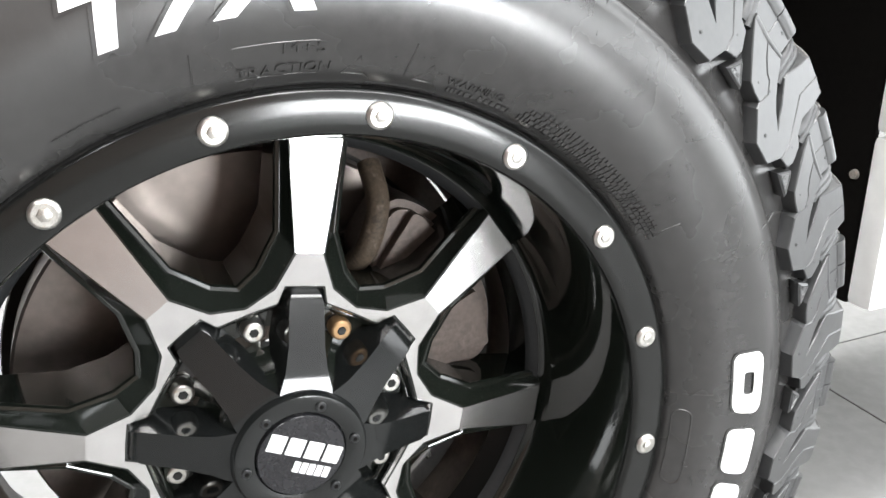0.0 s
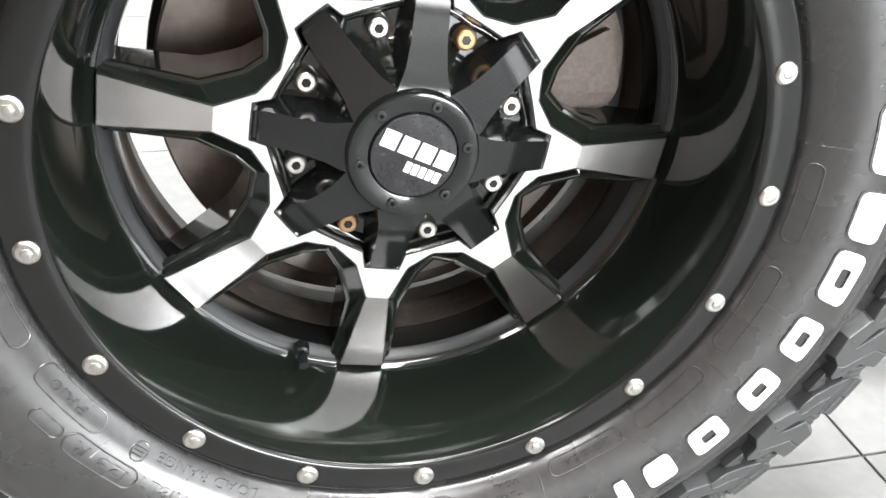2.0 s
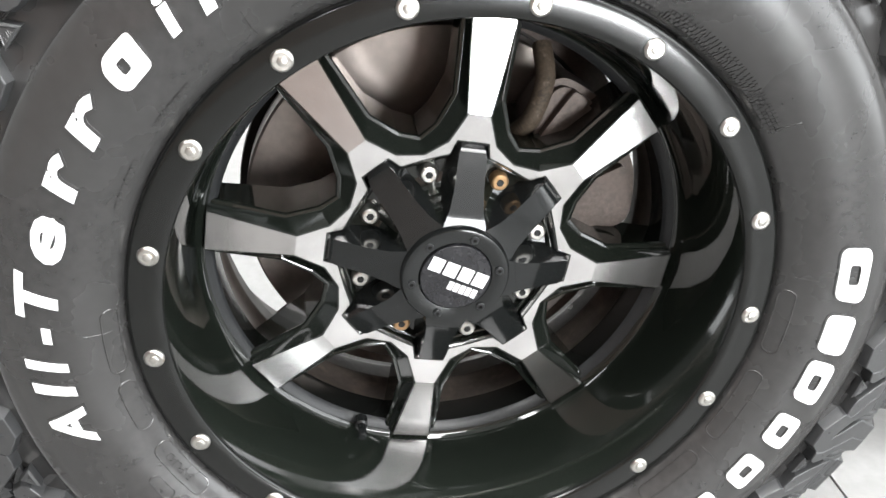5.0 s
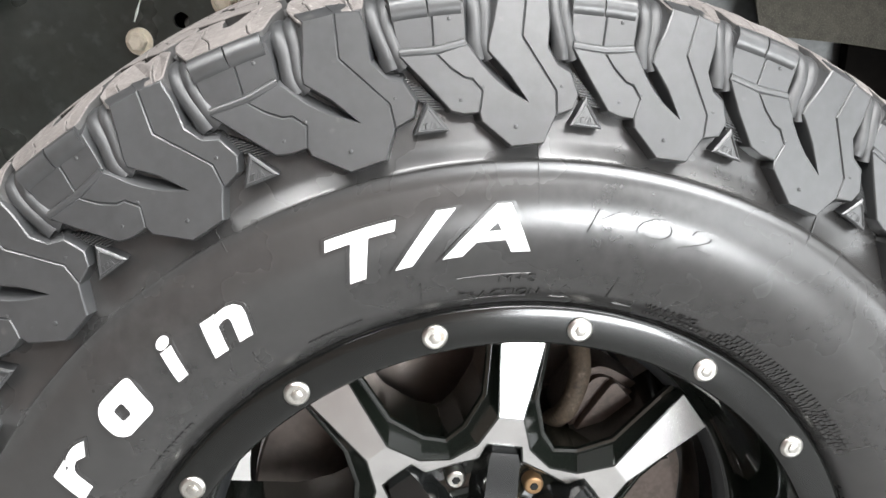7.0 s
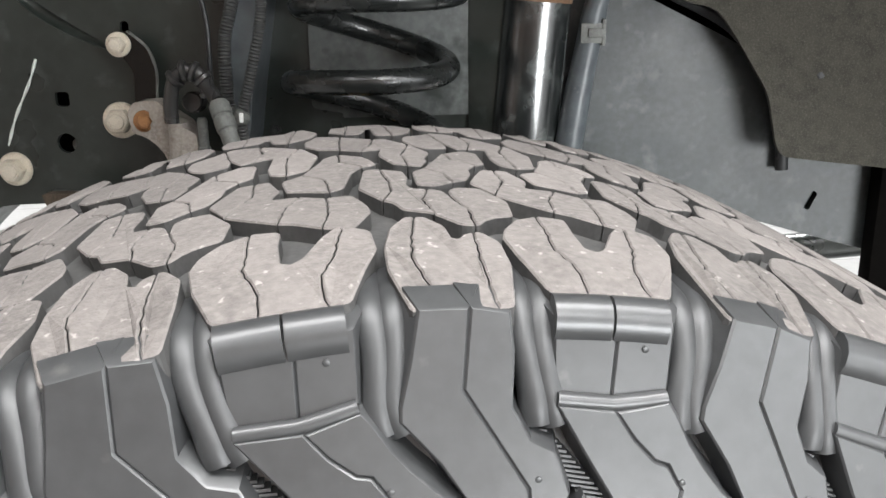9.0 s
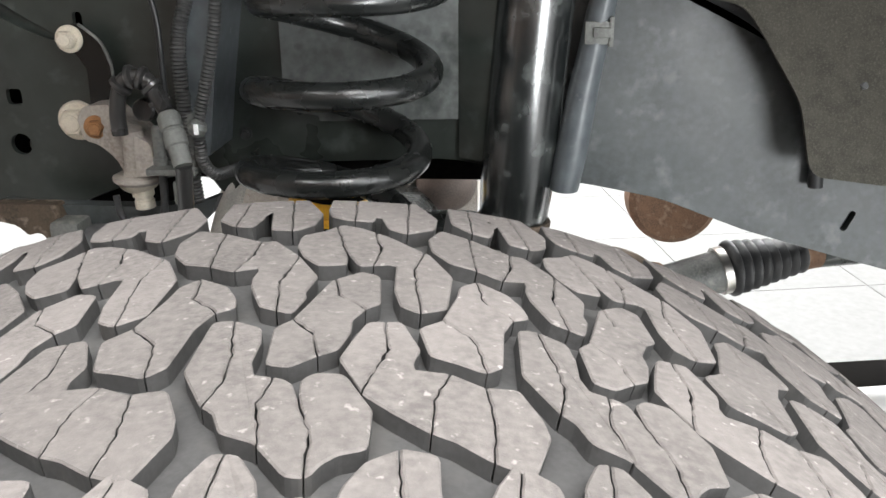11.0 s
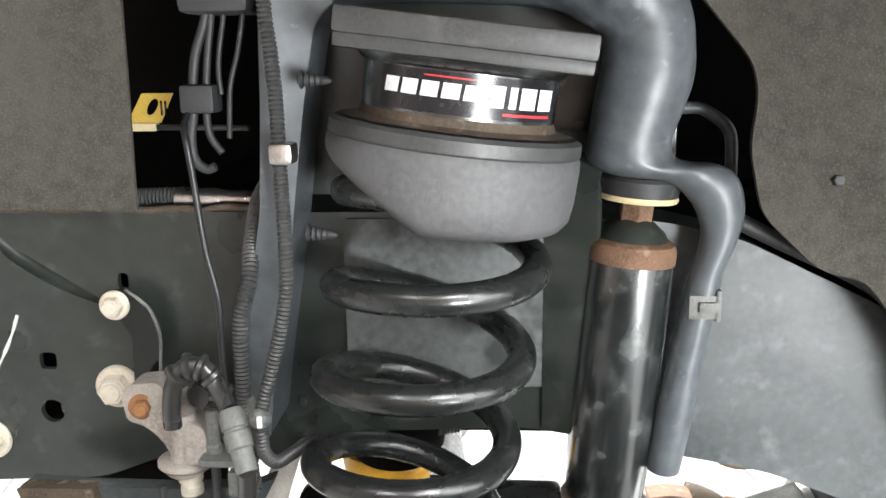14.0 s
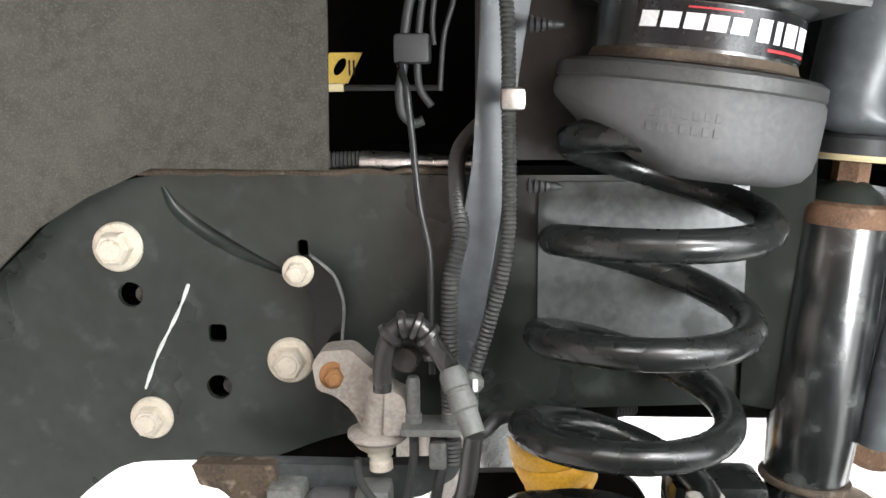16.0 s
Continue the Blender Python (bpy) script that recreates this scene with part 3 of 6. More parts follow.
def build_brake():
    bm = bmesh.new()
    lathe(bm, [(0.088, 0.155), (0.090, 0.180), (0.171, 0.180), (0.173, 0.182), (0.173, 0.212), (0.171, 0.214), (0.09, 0.214)], 96)
    part("rotor", bm, ROTOR, brake, "grey iron brake rotor", smooth=30)
    bm = bmesh.new()
    lathe(bm, [(0.0001, 0.150), (0.060, 0.150), (0.086, 0.153), (0.0885, 0.160), (0.089, 0.181)], 64)
    part("rotor_hat", bm, RUSTY, brake, "rusty rotor hat", smooth=30)
    bm = bmesh.new()
    lathe(bm, [(0.06, 0.222), (0.170, 0.224), (0.1795, 0.222), (0.1805, 0.226), (0.06, 0.228)], 72)
    part("dust_shield", bm, CAST_DARK, brake, smooth=30)
    # Ring added to keep the bright floor out of the wheel's dark windows.
    bm = bmesh.new()
    lathe(bm, [(0.1770, 0.206), (0.1970, 0.205), (0.1985, 0.206), (0.1985, 0.209), (0.1770, 0.210)], 72, a0=-40, a1=232)
    part("backing_plate", bm, BROWN_IRON, brake, "brown ring added to hide the bright floor behind the disc", smooth=30)
    bm = bmesh.new()
    outline = [polar(a, r, 0) for a, r in [(34, 0.172), (50, 0.181), (74, 0.182), (92, 0.174), (94, 0.118), (80, 0.106), (48, 0.106), (34, 0.120)]]
    plate(bm, soften([(p.x, p.z) for p in outline], 0.02), 0.128, 0.176)
    bmesh.ops.bevel(bm, geom=[e for e in bm.edges if len(e.link_faces) == 2 and e.calc_face_angle() > 0.9], offset=0.006, segments=2, affect="EDGES")
    caliper = part("caliper", bm, BROWN_IRON, brake, "dusty brown cast caliper", smooth=40)
    for a0, a1, r0, r1 in ((40, 57, 0.118, 0.170), (69, 86, 0.118, 0.170)):
        corners = [polar(a, r, 0) for a, r in ((a0, r1), (a1, r1), (a1 - 2, r0), (a0 + 2, r0))]
        bm = bmesh.new()
        plate(bm, soften([(p.x, p.z) for p in corners], 0.006), 0.120, 0.132)
        bevel_sharp(bm, 0.003)
        part("caliper_finger", bm, BROWN_IRON, caliper, smooth=40)
    bm = bmesh.new()
    sweep(bm, smooth_path([polar(a, r, y) for a, r, y in ((28, 0.182, 0.150), (32, 0.160, 0.130), (35, 0.130, 0.126), (37, 0.110, 0.140))], 6), 0.0085, 14)
    part("caliper_bracket", bm, DARK_RUST, caliper, "brown dusty bracket arm", smooth=60)
    bm = bmesh.new()
    rod(bm, (0, 0.16, 0), (0, 0.45, 0), [(0, 0.05), (0.3, 0.055), (0.5, 0.045), (1, 0.04)], 32)
    part("axle_hub", bm, BROWN_IRON, brake)


build_brake()

# ---- tyre ----
tyre = thing("tyre", (0, 0.14, -0.42), "large black all-terrain tyre with raised white letters", "tyre")
MID = 0.1415
BASE = [(0.2470, 0.008), (0.2480, 0.0005), (0.2510, -0.0050), (0.2600, -0.0120), (0.2700, -0.0170), (0.2800, -0.0202), (0.2920, -0.0222), (0.3030, -0.0225), (0.3140, -0.0208), (0.3240, -0.0175), (0.3325, -0.0132), (0.3342, -0.0142), (0.3358, -0.0115), (0.345, -0.0075), (0.360, -0.0010), (0.385, 0.0085), (0.400, 0.0160)]
LUG = [(0.335, -0.0195), (0.345, -0.0180), (0.356, -0.0140), (0.372, -0.0070), (0.395, 0.0010), (0.412, 0.0065), (0.420, 0.0100)]
CROWN = [(0.000, 0.4130), (0.008, 0.4180), (0.030, 0.4255), (0.060, 0.4300), (0.100, 0.4328), (0.150, 0.4345), (0.200, 0.4358), (0.240, 0.4362), (0.272, 0.4352), (0.283, 0.4315)]


def base_y(r):
    return interp(BASE, r)


def lug_y(r):
    return interp(LUG, r)


def crown(y):
    return interp(CROWN, y)


# tread pitches: each unit starts at one of these angles
PITCH = [-37.0, -22.2, -7.2, 6.1, 19.4, 34.2] + [34.2 + 14.44 * k for k in range(1, 20)] + [323.0]


def pitch(u):
    """The angle of unit coordinate u, unit 0 starting at PITCH[0]."""
    n = len(PITCH) - 1
    turns, u = divmod(u, n)
    i = int(u)
    return 360 * turns + PITCH[i] + (u - i) * (PITCH[i + 1] - PITCH[i])


def build_carcass():
    bm = bmesh.new()
    floor_line = [(0.4105, 0.020), (0.4140, 0.028), (0.4232, 0.055), (0.4266, 0.100), (0.4280, 0.150), (0.4292, 0.200), (0.4290, 0.240), (0.4190, 0.266)]
    profile = BASE + floor_line + [(r, 2 * MID - y) for r, y in reversed(BASE)]
    lathe(bm, profile, 240)
    bm.faces.ensure_lookup_table()
    for face in bm.faces:
        c = face.calc_center_median()
        if math.hypot(c.x, c.z) > 0.395:
            face.material_index = 1
    part("carcass", bm, [RUBBER, GROOVE], tyre, "dressed black rubber sidewall", smooth=60)


def clip(poly, cut, keep):
    """The part of a polygon on one side of a kinked cut, drawn back a little from it."""
    p, q = Vector(cut[0]), Vector(cut[-1])
    way = (q - p).normalized()
    across = Vector((-way.y, way.x))
    normal = across * keep
    gap = 0.00026
    bends = sorted(((Vector(c) - p).dot(way), (Vector(c) - p).dot(across)) for c in cut)
    on_line = []

    def side(v):
        return (Vector(v) - p).dot(normal) - gap

    first = next((i for i, v in enumerate(poly) if side(v) >= 0), 0)
    poly = poly[first:] + poly[:first]
    out = []
    for i, a in enumerate(poly):
        b = poly[(i + 1) % len(poly)]
        da, db = side(a), side(b)
        if da >= 0:
            out.append(a)
        if da * db < 0:
            t = da / (da - db)
            cross = (a[0] + (b[0] - a[0]) * t, a[1] + (b[1] - a[1]) * t)
            if da < 0 and out and on_line and on_line[-1] == len(out) - 1:
                # the same bends and small ripples on both sides of the cut
                start = Vector(out[-1])
                span = (Vector(cross) - start).length
                steps = max(2, int(span / 0.003))
                for k in range(1, steps):
                    c = start.lerp(Vector(cross), k / steps)
                    along = (c - p).dot(way)
                    ripple = 0.0004 * math.sin(along * 900 + p.x * 900) + 0.0003 * math.sin(along * 2300 + p.x * 500)
                    c = c + across * (interp(bends, along) + ripple * math.sin(math.pi * k / steps))
                    out.append(tuple(c))
            out.append(cross)
            on_line.append(len(out) - 1)
    return out


def grown(poly, by):
    """A closed outline moved outward."""
    sign = 1 if area(poly) > 0 else -1
    out = []
    for i, p in enumerate(poly):
        a, b, p = Vector(poly[i - 1]), Vector(poly[(i + 1) % len(poly)]), Vector(p)
        n1, n2 = (p - a).normalized(), (b - p).normalized()
        m = Vector((n1.y + n2.y, -(n1.x + n2.x))) * sign
        m = m / max(m.length_squared / 2, 0.5)
        out.append(tuple(p + m * by))
    return out


def area(poly):
    return 0.5 * sum(a[0] * b[1] - b[0] * a[1] for a, b in zip(poly, poly[1:] + poly[:1]))


def prism(bm, poly, top, base, mats=(0, 1), edge=0.0012, rim=0, flare=0.0):
    """A block over a closed outline. top, base: functions from an outline point to a place."""
    if area(poly) < 0:
        poly = poly[::-1]
    n = len(poly)
    cut = []
    for i in range(n):
        p, a, b = Vector(poly[i]), Vector(poly[i - 1]), Vector(poly[(i + 1) % n])
        n1, n2 = Vector((-(p - a).y, (p - a).x)), Vector((-(b - p).y, (b - p).x))
        m = (n1.normalized() + n2.normalized()) if n1.length and n2.length else Vector((0, 0))
        m = m / max(m.length_squared / 2, 0.5) if m.length else m
        cut.append(tuple(p + m * edge))
    t = [bm.verts.new(top(p, 0.0)) for p in cut]
    s = [bm.verts.new(top(p, edge)) for p in poly]
    d = [bm.verts.new(base(p)) for p in (grown(poly, flare) if flare else poly)]
    made = [bm.faces.new(t)]
    made[0].material_index = mats[1]
    for i in range(n):
        j = (i + 1) % n
        bm.faces.new((t[j], t[i], s[i], s[j])).material_index = mats[rim]
        bm.faces.new((s[j], s[i], d[i], d[j])).material_index = mats[0]


RT = 0.43
BLOCKS = {
    "outer_b": ([(-0.115, 0.0180), (0.265, 0.0180), (0.325, 0.034), (0.368, 0.046), (0.360, 0.060), (0.272, 0.067), (0.215, 0.058), (0.150, 0.044), (0.105, 0.040), (0.060, 0.043), (0.052, 0.057), (0.060, 0.069), (-0.022, 0.071), (-0.109, 0.066), (-0.165, 0.057), (-0.185, 0.050), (-0.165, 0.034)], [[(0.005, 0.01), (0.000, 0.026), (-0.040, 0.042), (-0.030, 0.072)], [(0.200, 0.01), (0.195, 0.030), (0.240, 0.045), (0.285, 0.068)]]),
    "outer_a": ([(0.455, 0.0112), (0.745, 0.0112), (0.775, 0.030), (0.775, 0.046), (0.730, 0.054), (0.679, 0.052), (0.662, 0.047), (0.620, 0.050), (0.611, 0.060), (0.562, 0.070), (0.505, 0.071), (0.448, 0.061), (0.415, 0.046), (0.410, 0.030)], [[(0.510, 0.0), (0.515, 0.020), (0.480, 0.038), (0.535, 0.075)], [(0.705, 0.0), (0.695, 0.028), (0.712, 0.060)]]),
    "hook": ([(0.418, 0.1426), (0.471, 0.1427), (0.558, 0.1369), (0.562, 0.1279), (0.545, 0.1156), (0.561, 0.1072), (0.647, 0.1044), (0.671, 0.1023), (0.692, 0.0931), (0.717, 0.0932), (0.718, 0.104), (0.748, 0.107), (0.823, 0.1062), (0.872, 0.0939), (0.894, 0.0891), (0.878, 0.0727), (0.808, 0.0707), (0.762, 0.0667), (0.735, 0.0621), (0.693, 0.0628), (0.608, 0.0766), (0.517, 0.0815), (0.492, 0.0901), (0.45, 0.0946), (0.378, 0.1129)], [[(0.477, 0.1428), (0.491, 0.1214), (0.491, 0.1075), (0.445, 0.0933)], [(0.624, 0.1047), (0.591, 0.0923), (0.609, 0.0765)], [(0.705, 0.0932), (0.739, 0.0789), (0.732, 0.062)]]),
    "long": ([(-0.175, 0.1167), (-0.134, 0.1286), (-0.09, 0.1397), (0.009, 0.1404), (0.051, 0.1236), (0.022, 0.1154), (0.026, 0.1096), (0.137, 0.1082), (0.23, 0.1017), (0.33, 0.1021), (0.373, 0.0887), (0.378, 0.081), (0.306, 0.0648), (0.214, 0.0695), (0.126, 0.0771), (0.062, 0.0804), (-0.032, 0.0888), (-0.108, 0.097)], [[(-0.04, 0.1395), (-0.04, 0.1221), (-0.119, 0.0994)], [(0.137, 0.1082), (0.078, 0.0942), (0.063, 0.0804)], [(0.238, 0.1015), (0.243, 0.0868), (0.215, 0.0695)]]),
    "core_a": ([(0.793, 0.1733), (0.892, 0.181), (0.946, 0.1781), (0.939, 0.1558), (0.892, 0.152), (0.841, 0.1426), (0.836, 0.1336), (0.799, 0.1229), (0.745, 0.1197), (0.664, 0.1132), (0.61, 0.1149), (0.619, 0.1367), (0.668, 0.1417), (0.715, 0.1531)], [[(0.8, 0.1744), (0.809, 0.1619), (0.892, 0.152)], [(0.67, 0.1417), (0.731, 0.1327), (0.747, 0.1191)]]),
    "core_b": ([(0.159, 0.1437), (0.236, 0.1647), (0.256, 0.1737), (0.318, 0.1792), (0.412, 0.1709), (0.449, 0.1616), (0.457, 0.1546), (0.394, 0.1513), (0.343, 0.1407), (0.301, 0.117), (0.252, 0.1129), (0.171, 0.1174), (0.1, 0.1207), (0.08, 0.1375)], [[(0.318, 0.1792), (0.316, 0.1638), (0.4, 0.1528)], [(0.162, 0.1431), (0.245, 0.1326), (0.254, 0.1129)]]),
    "inner_a": ([(-0.332, 0.2194), (-0.245, 0.2247), (-0.178, 0.2323), (-0.109, 0.2292), (0.005, 0.2192), (0.09, 0.209), (0.152, 0.202), (0.216, 0.1827), (0.168, 0.1548), (0.079, 0.1504), (0.028, 0.1547), (0.015, 0.1663), (0.022, 0.1761), (0.034, 0.1901), (-0.003, 0.192), (-0.077, 0.1901), (-0.109, 0.1892), (-0.156, 0.2036), (-0.173, 0.2021), (-0.175, 0.1902), (-0.264, 0.1893), (-0.316, 0.1977), (-0.343, 0.2082)], [[(-0.201, 0.2307), (-0.184, 0.2148), (-0.164, 0.2026)], [(-0.045, 0.2195), (-0.026, 0.2066), (-0.063, 0.1901)], [(0.136, 0.2037), (0.084, 0.1854), (0.085, 0.1509)]]),
    "inner_b": ([(0.181, 0.2214), (0.236, 0.2325), (0.336, 0.2266), (0.504, 0.2129), (0.555, 0.2136), (0.637, 0.1989), (0.721, 0.1779), (0.68, 0.1639), (0.688, 0.1601), (0.65, 0.1488), (0.557, 0.1542), (0.515, 0.1707), (0.513, 0.1784), (0.53, 0.1851), (0.522, 0.1889), (0.423, 0.1867), (0.331, 0.1935), (0.242, 0.1974), (0.184, 0.2084)], [[(0.348, 0.2263), (0.334, 0.2099), (0.333, 0.1925)], [(0.5, 0.2139), (0.481, 0.1996), (0.429, 0.1867)], [(0.654, 0.1958), (0.6, 0.174), (0.605, 0.1499)]]),
    "far_a": ([(-0.692, 0.247), (-0.675, 0.278), (-0.531, 0.278), (-0.346, 0.276), (-0.277, 0.250), (-0.308, 0.235), (-0.369, 0.2285), (-0.462, 0.230), (-0.470, 0.252), (-0.515, 0.262), (-0.528, 0.245), (-0.560, 0.235), (-0.631, 0.238)], [[(-0.590, 0.280), (-0.628, 0.232)], [(-0.405, 0.280), (-0.385, 0.222)]]),
    "far_b": ([(-0.231, 0.256), (-0.215, 0.275), (0.038, 0.278), (0.150, 0.272), (0.225, 0.251), (0.197, 0.236), (0.083, 0.2275), (0.023, 0.232), (-0.002, 0.247), (-0.046, 0.248), (-0.062, 0.2405), (-0.162, 0.242), (-0.215, 0.246)], [[(-0.108, 0.284), (-0.131, 0.236)], [(0.125, 0.275), (0.083, 0.222)]]),
}


def build_tread():
    def top(p, drop):
        return polar(math.degrees(p[0] / RT), crown(p[1]) - drop, p[1])

    def base(p):
        return polar(math.degrees(p[0] / RT), 0.410, p[1])

    for unit in range(25):
        for name, (outline, cuts) in BLOCKS.items():
            def metric(p):
                return (radians(pitch(unit + p[0])) * RT, p[1])
            pieces = [grown(soften([metric(p) for p in outline], 0.0014, 2), 0.0013)]
            for cut in cuts:
                cut = [metric(p) for p in cut]
                pieces = [c for piece in pieces for c in (clip(piece, cut, 1), clip(piece, cut, -1)) if len(c) > 2 and abs(area(c)) > 4e-6]
            bm = bmesh.new()
            for piece in pieces:
                prism(bm, piece, top, base, edge=0.0006, rim=1)
            part("tread_block", bm, [GROOVE, TREAD_DUST], tyre, smooth=0)


SIDE = [
    # outline (unit, radius), height below the lug face
    ([(-0.115, 0.4150), (-0.115, 0.3945), (0.070, 0.3935), (0.088, 0.4150)], 0.0030),
    ([(0.096, 0.4150), (0.078, 0.3935), (0.262, 0.3950), (0.272, 0.4150)], 0.0030),
    ([(-0.110, 0.3915), (0.080, 0.3903), (0.145, 0.3827), (0.222, 0.3770), (0.270, 0.3760), (0.325, 0.3699), (0.305, 0.3634), (0.292, 0.3600), (0.200, 0.3600), (0.125, 0.3620), (0.000, 0.3765)], 0.0),
    ([(0.090, 0.3900), (0.262, 0.3935), (0.290, 0.3905), (0.345, 0.3826), (0.405, 0.3765), (0.480, 0.3706), (0.612, 0.3640), (0.545, 0.3722), (0.500, 0.3780), (0.440, 0.3840), (0.385, 0.3896), (0.388, 0.3934), (0.430, 0.4055), (0.465, 0.4190), (0.612, 0.4187), (0.580, 0.3967), (0.678, 0.3831), (0.782, 0.3697), (0.785, 0.3583), (0.750, 0.3525), (0.700, 0.3440), (0.490, 0.3425), (0.310, 0.3555), (0.300, 0.3600), (0.314, 0.3634), (0.335, 0.3699), (0.279, 0.3768), (0.229, 0.3778), (0.152, 0.3834)], 0.0),
    ([(0.622, 0.4188), (0.735, 0.4172), (0.745, 0.4056), (0.735, 0.3915), (0.795, 0.3825), (0.875, 0.3795), (0.925, 0.3685), (0.895, 0.3615), (0.795, 0.3583), (0.792, 0.3699), (0.688, 0.3833), (0.590, 0.3969)], 0.0),
]


def build_lugs():
    def base(p):
        return polar(math.degrees(p[0] / 0.38), p[1], base_y(p[1]) + 0.004)

    def small_bar(bm, p, q, y_of, wide=0.0005):
        sweep(bm, [polar(math.degrees(c[0] / 0.38), c[1], y_of(c[1])) for c in (p, q)], wide, 5)

    dots = bmesh.new()
    for unit in range(25):
        def metric(p):
            return (radians(pitch(unit + p[0])) * 0.38, p[1])

        for outline, low in SIDE:
            def top(p, drop):
                return polar(math.degrees(p[0] / 0.38), p[1], lug_y(p[1]) + low + drop)
            bm = bmesh.new()
            prism(bm, grown([metric(p) for p in outline], 0.0004), top, base, (0, 0), 0.0007, flare=0.0035)
            part("shoulder_lug", bm, LUG_RUBBER, tyre, smooth=28)
        # moulding vents: small raised dots on the lug faces
        for u, r in ((0.19, 0.3665), (0.33, 0.372), (0.52, 0.352), (0.655, 0.376), (0.82, 0.372), (0.18, 0.407)):
            low = 0.003 if r > 0.403 and u < 0.3 else 0.0
            p = polar(math.degrees(metric((u, r))[0] / 0.38), r, lug_y(r) + low)
            rod(dots, p + Vector((0, 0.0005, 0)), p + Vector((0, -0.0004, 0)), [(0, 0.0012), (0.8, 0.0011), (1, 0.0006)], 8)
        # the small raised triangle at the groove's end, with its raised rim and marking
        bm = bmesh.new()
        def tri_top(p, drop):
            return polar(math.degrees(p[0] / 0.38), p[1], lug_y(p[1]) + drop * 0.8 + 0.0022)
        corners = [metric(p) for p in [(-0.115, 0.3525), (-0.012, 0.3672), (0.100, 0.3520)]]
        prism(bm, corners, tri_top, base, (0, 0), 0.0010)
        inner = grown(corners, -0.0016)
        for i in range(3):
            small_bar(bm, inner[i], inner[(i + 1) % 3], lambda r: lug_y(r) + 0.0022, 0.0007)
        part("lug_triangle", bm, LUG_RUBBER, tyre, smooth=28)
        bm = bmesh.new()
        c0 = metric((-0.010, 0.3545))
        for x0, z0, x1, z1 in ((-3.4, 2.2, -1.2, 2.2), (-2.3, 2.2, -2.6, -1.0), (-1.2, -1.0, 0.6, 2.4), (0.3, -1.0, 1.7, 2.2), (1.7, 2.2, 2.5, -1.0), (0.8, 0.2, 2.2, 0.2)):
            small_bar(bm, (c0[0] + x0 * 0.0013, c0[1] + z0 * 0.0013), (c0[0] + x1 * 0.0013, c0[1] + z1 * 0.0013), lambda r: lug_y(r) + 0.0022, 0.00042)
        part("triangle_mark", bm, LUG_RUBBER, tyre, smooth=28)
        # fine ribs across the groove floor
        bm = bmesh.new()
        for k in range(16):
            t = k / 15
            u, r = -0.245 + 0.250 * t, 0.3850 - 0.0215 * t
            def rib_top(p, drop):
                return polar(math.degrees(p[0] / 0.38), p[1], base_y(p[1]) - 0.0042 + drop)
            prism(bm, [metric(p) for p in [(u, r), (u + 0.100, r - 0.0010), (u + 0.100, r - 0.0018), (u, r - 0.0008)]], rib_top, base, (0, 0), 0.0001)
        tagged(part("groove_ribs", bm, LUG_RUBBER, tyre, "", smooth=28), kind="stuff")
        # the rounded step between the recessed face and the lug below it
        bm = bmesh.new()
        sweep(bm, [polar(pitch(unit + u), r, lug_y(r) + 0.0024) for u, r in ((-0.112, 0.3926), (-0.02, 0.3920), (0.075, 0.3916), (0.16, 0.3926), (0.258, 0.3942))], 0.0026, 10)
        part("recess_step", bm, LUG_RUBBER, tyre, smooth=60)
        # rounded shoulder rolls above the recessed face, and ribs in the grooves' mouths
        for u0, u1 in ((-0.118, 0.064), (0.072, 0.252)):
            bm = bmesh.new()
            sweep(bm, [polar(pitch(unit + u), 0.4125, 0.0160) for u in (u0, (u0 + u1) / 2, u1)], 0.0082, 14)
            part("shoulder_roll", bm, LUG_RUBBER, tyre, smooth=40)
        for u0, u1 in ((0.362, 0.345), (0.825, 0.850)):
            for lip in (-1, 1):
                bm = bmesh.new()
                du = 0.036 * lip
                sweep(bm, smooth_path([polar(pitch(unit + u0 + 0.01 + du), 0.4170, 0.044), polar(pitch(unit + u0 + du), 0.4150, 0.023), polar(pitch(unit + u0 + du * 0.8), 0.4050, 0.0125), polar(pitch(unit + u1 + du * 0.7), 0.3920, 0.0065), polar(pitch(unit + u1 + du * 0.9 + 0.02), 0.3850, 0.0058)], 5), lambda i: 0.0052 + 0.0006 * math.sin(i * 0.4), 12)
                part("groove_lip", bm, LIP_RUBBER, tyre, smooth=60)
    tagged(part("vent_dots", dots, LUG_RUBBER, tyre, "", smooth=30), kind="stuff")


def glyph_mesh(ch, offset):
    """The outline of one character of the built-in font, as a flat mesh one unit high; a round one-storey a."""
    if ch == "a":
        outer = grown(soften([(0.0, 0.13), (0.10, 0.0), (0.58, 0.0), (0.58, 0.53), (0.10, 0.53), (0.0, 0.40)], 0.07, 3), offset)
        hole = grown(soften([(0.15, 0.13), (0.38, 0.13), (0.38, 0.40), (0.15, 0.40)], 0.08, 3), -offset)
        bm = bmesh.new()
        edges = []
        for poly in (outer, hole):
            vs = [bm.verts.new((x, y, 0)) for x, y in poly]
            edges += [bm.edges.new((vs[i], vs[(i + 1) % len(vs)])) for i in range(len(vs))]
        bmesh.ops.triangle_fill(bm, use_beauty=True, edges=edges)
        me = bpy.data.meshes.new("glyph")
        bm.to_mesh(me)
        bm.free()
        return me
    data = bpy.data.curves.new("glyph", "FONT")
    data.body, data.size, data.offset, data.resolution_u = ch, 1.0, offset, 3
    ob = new("glyph", data)
    me = bpy.data.meshes.new_from_object(ob.evaluated_get(bpy.context.evaluated_depsgraph_get()))
    bpy.data.objects.remove(ob)
    return me


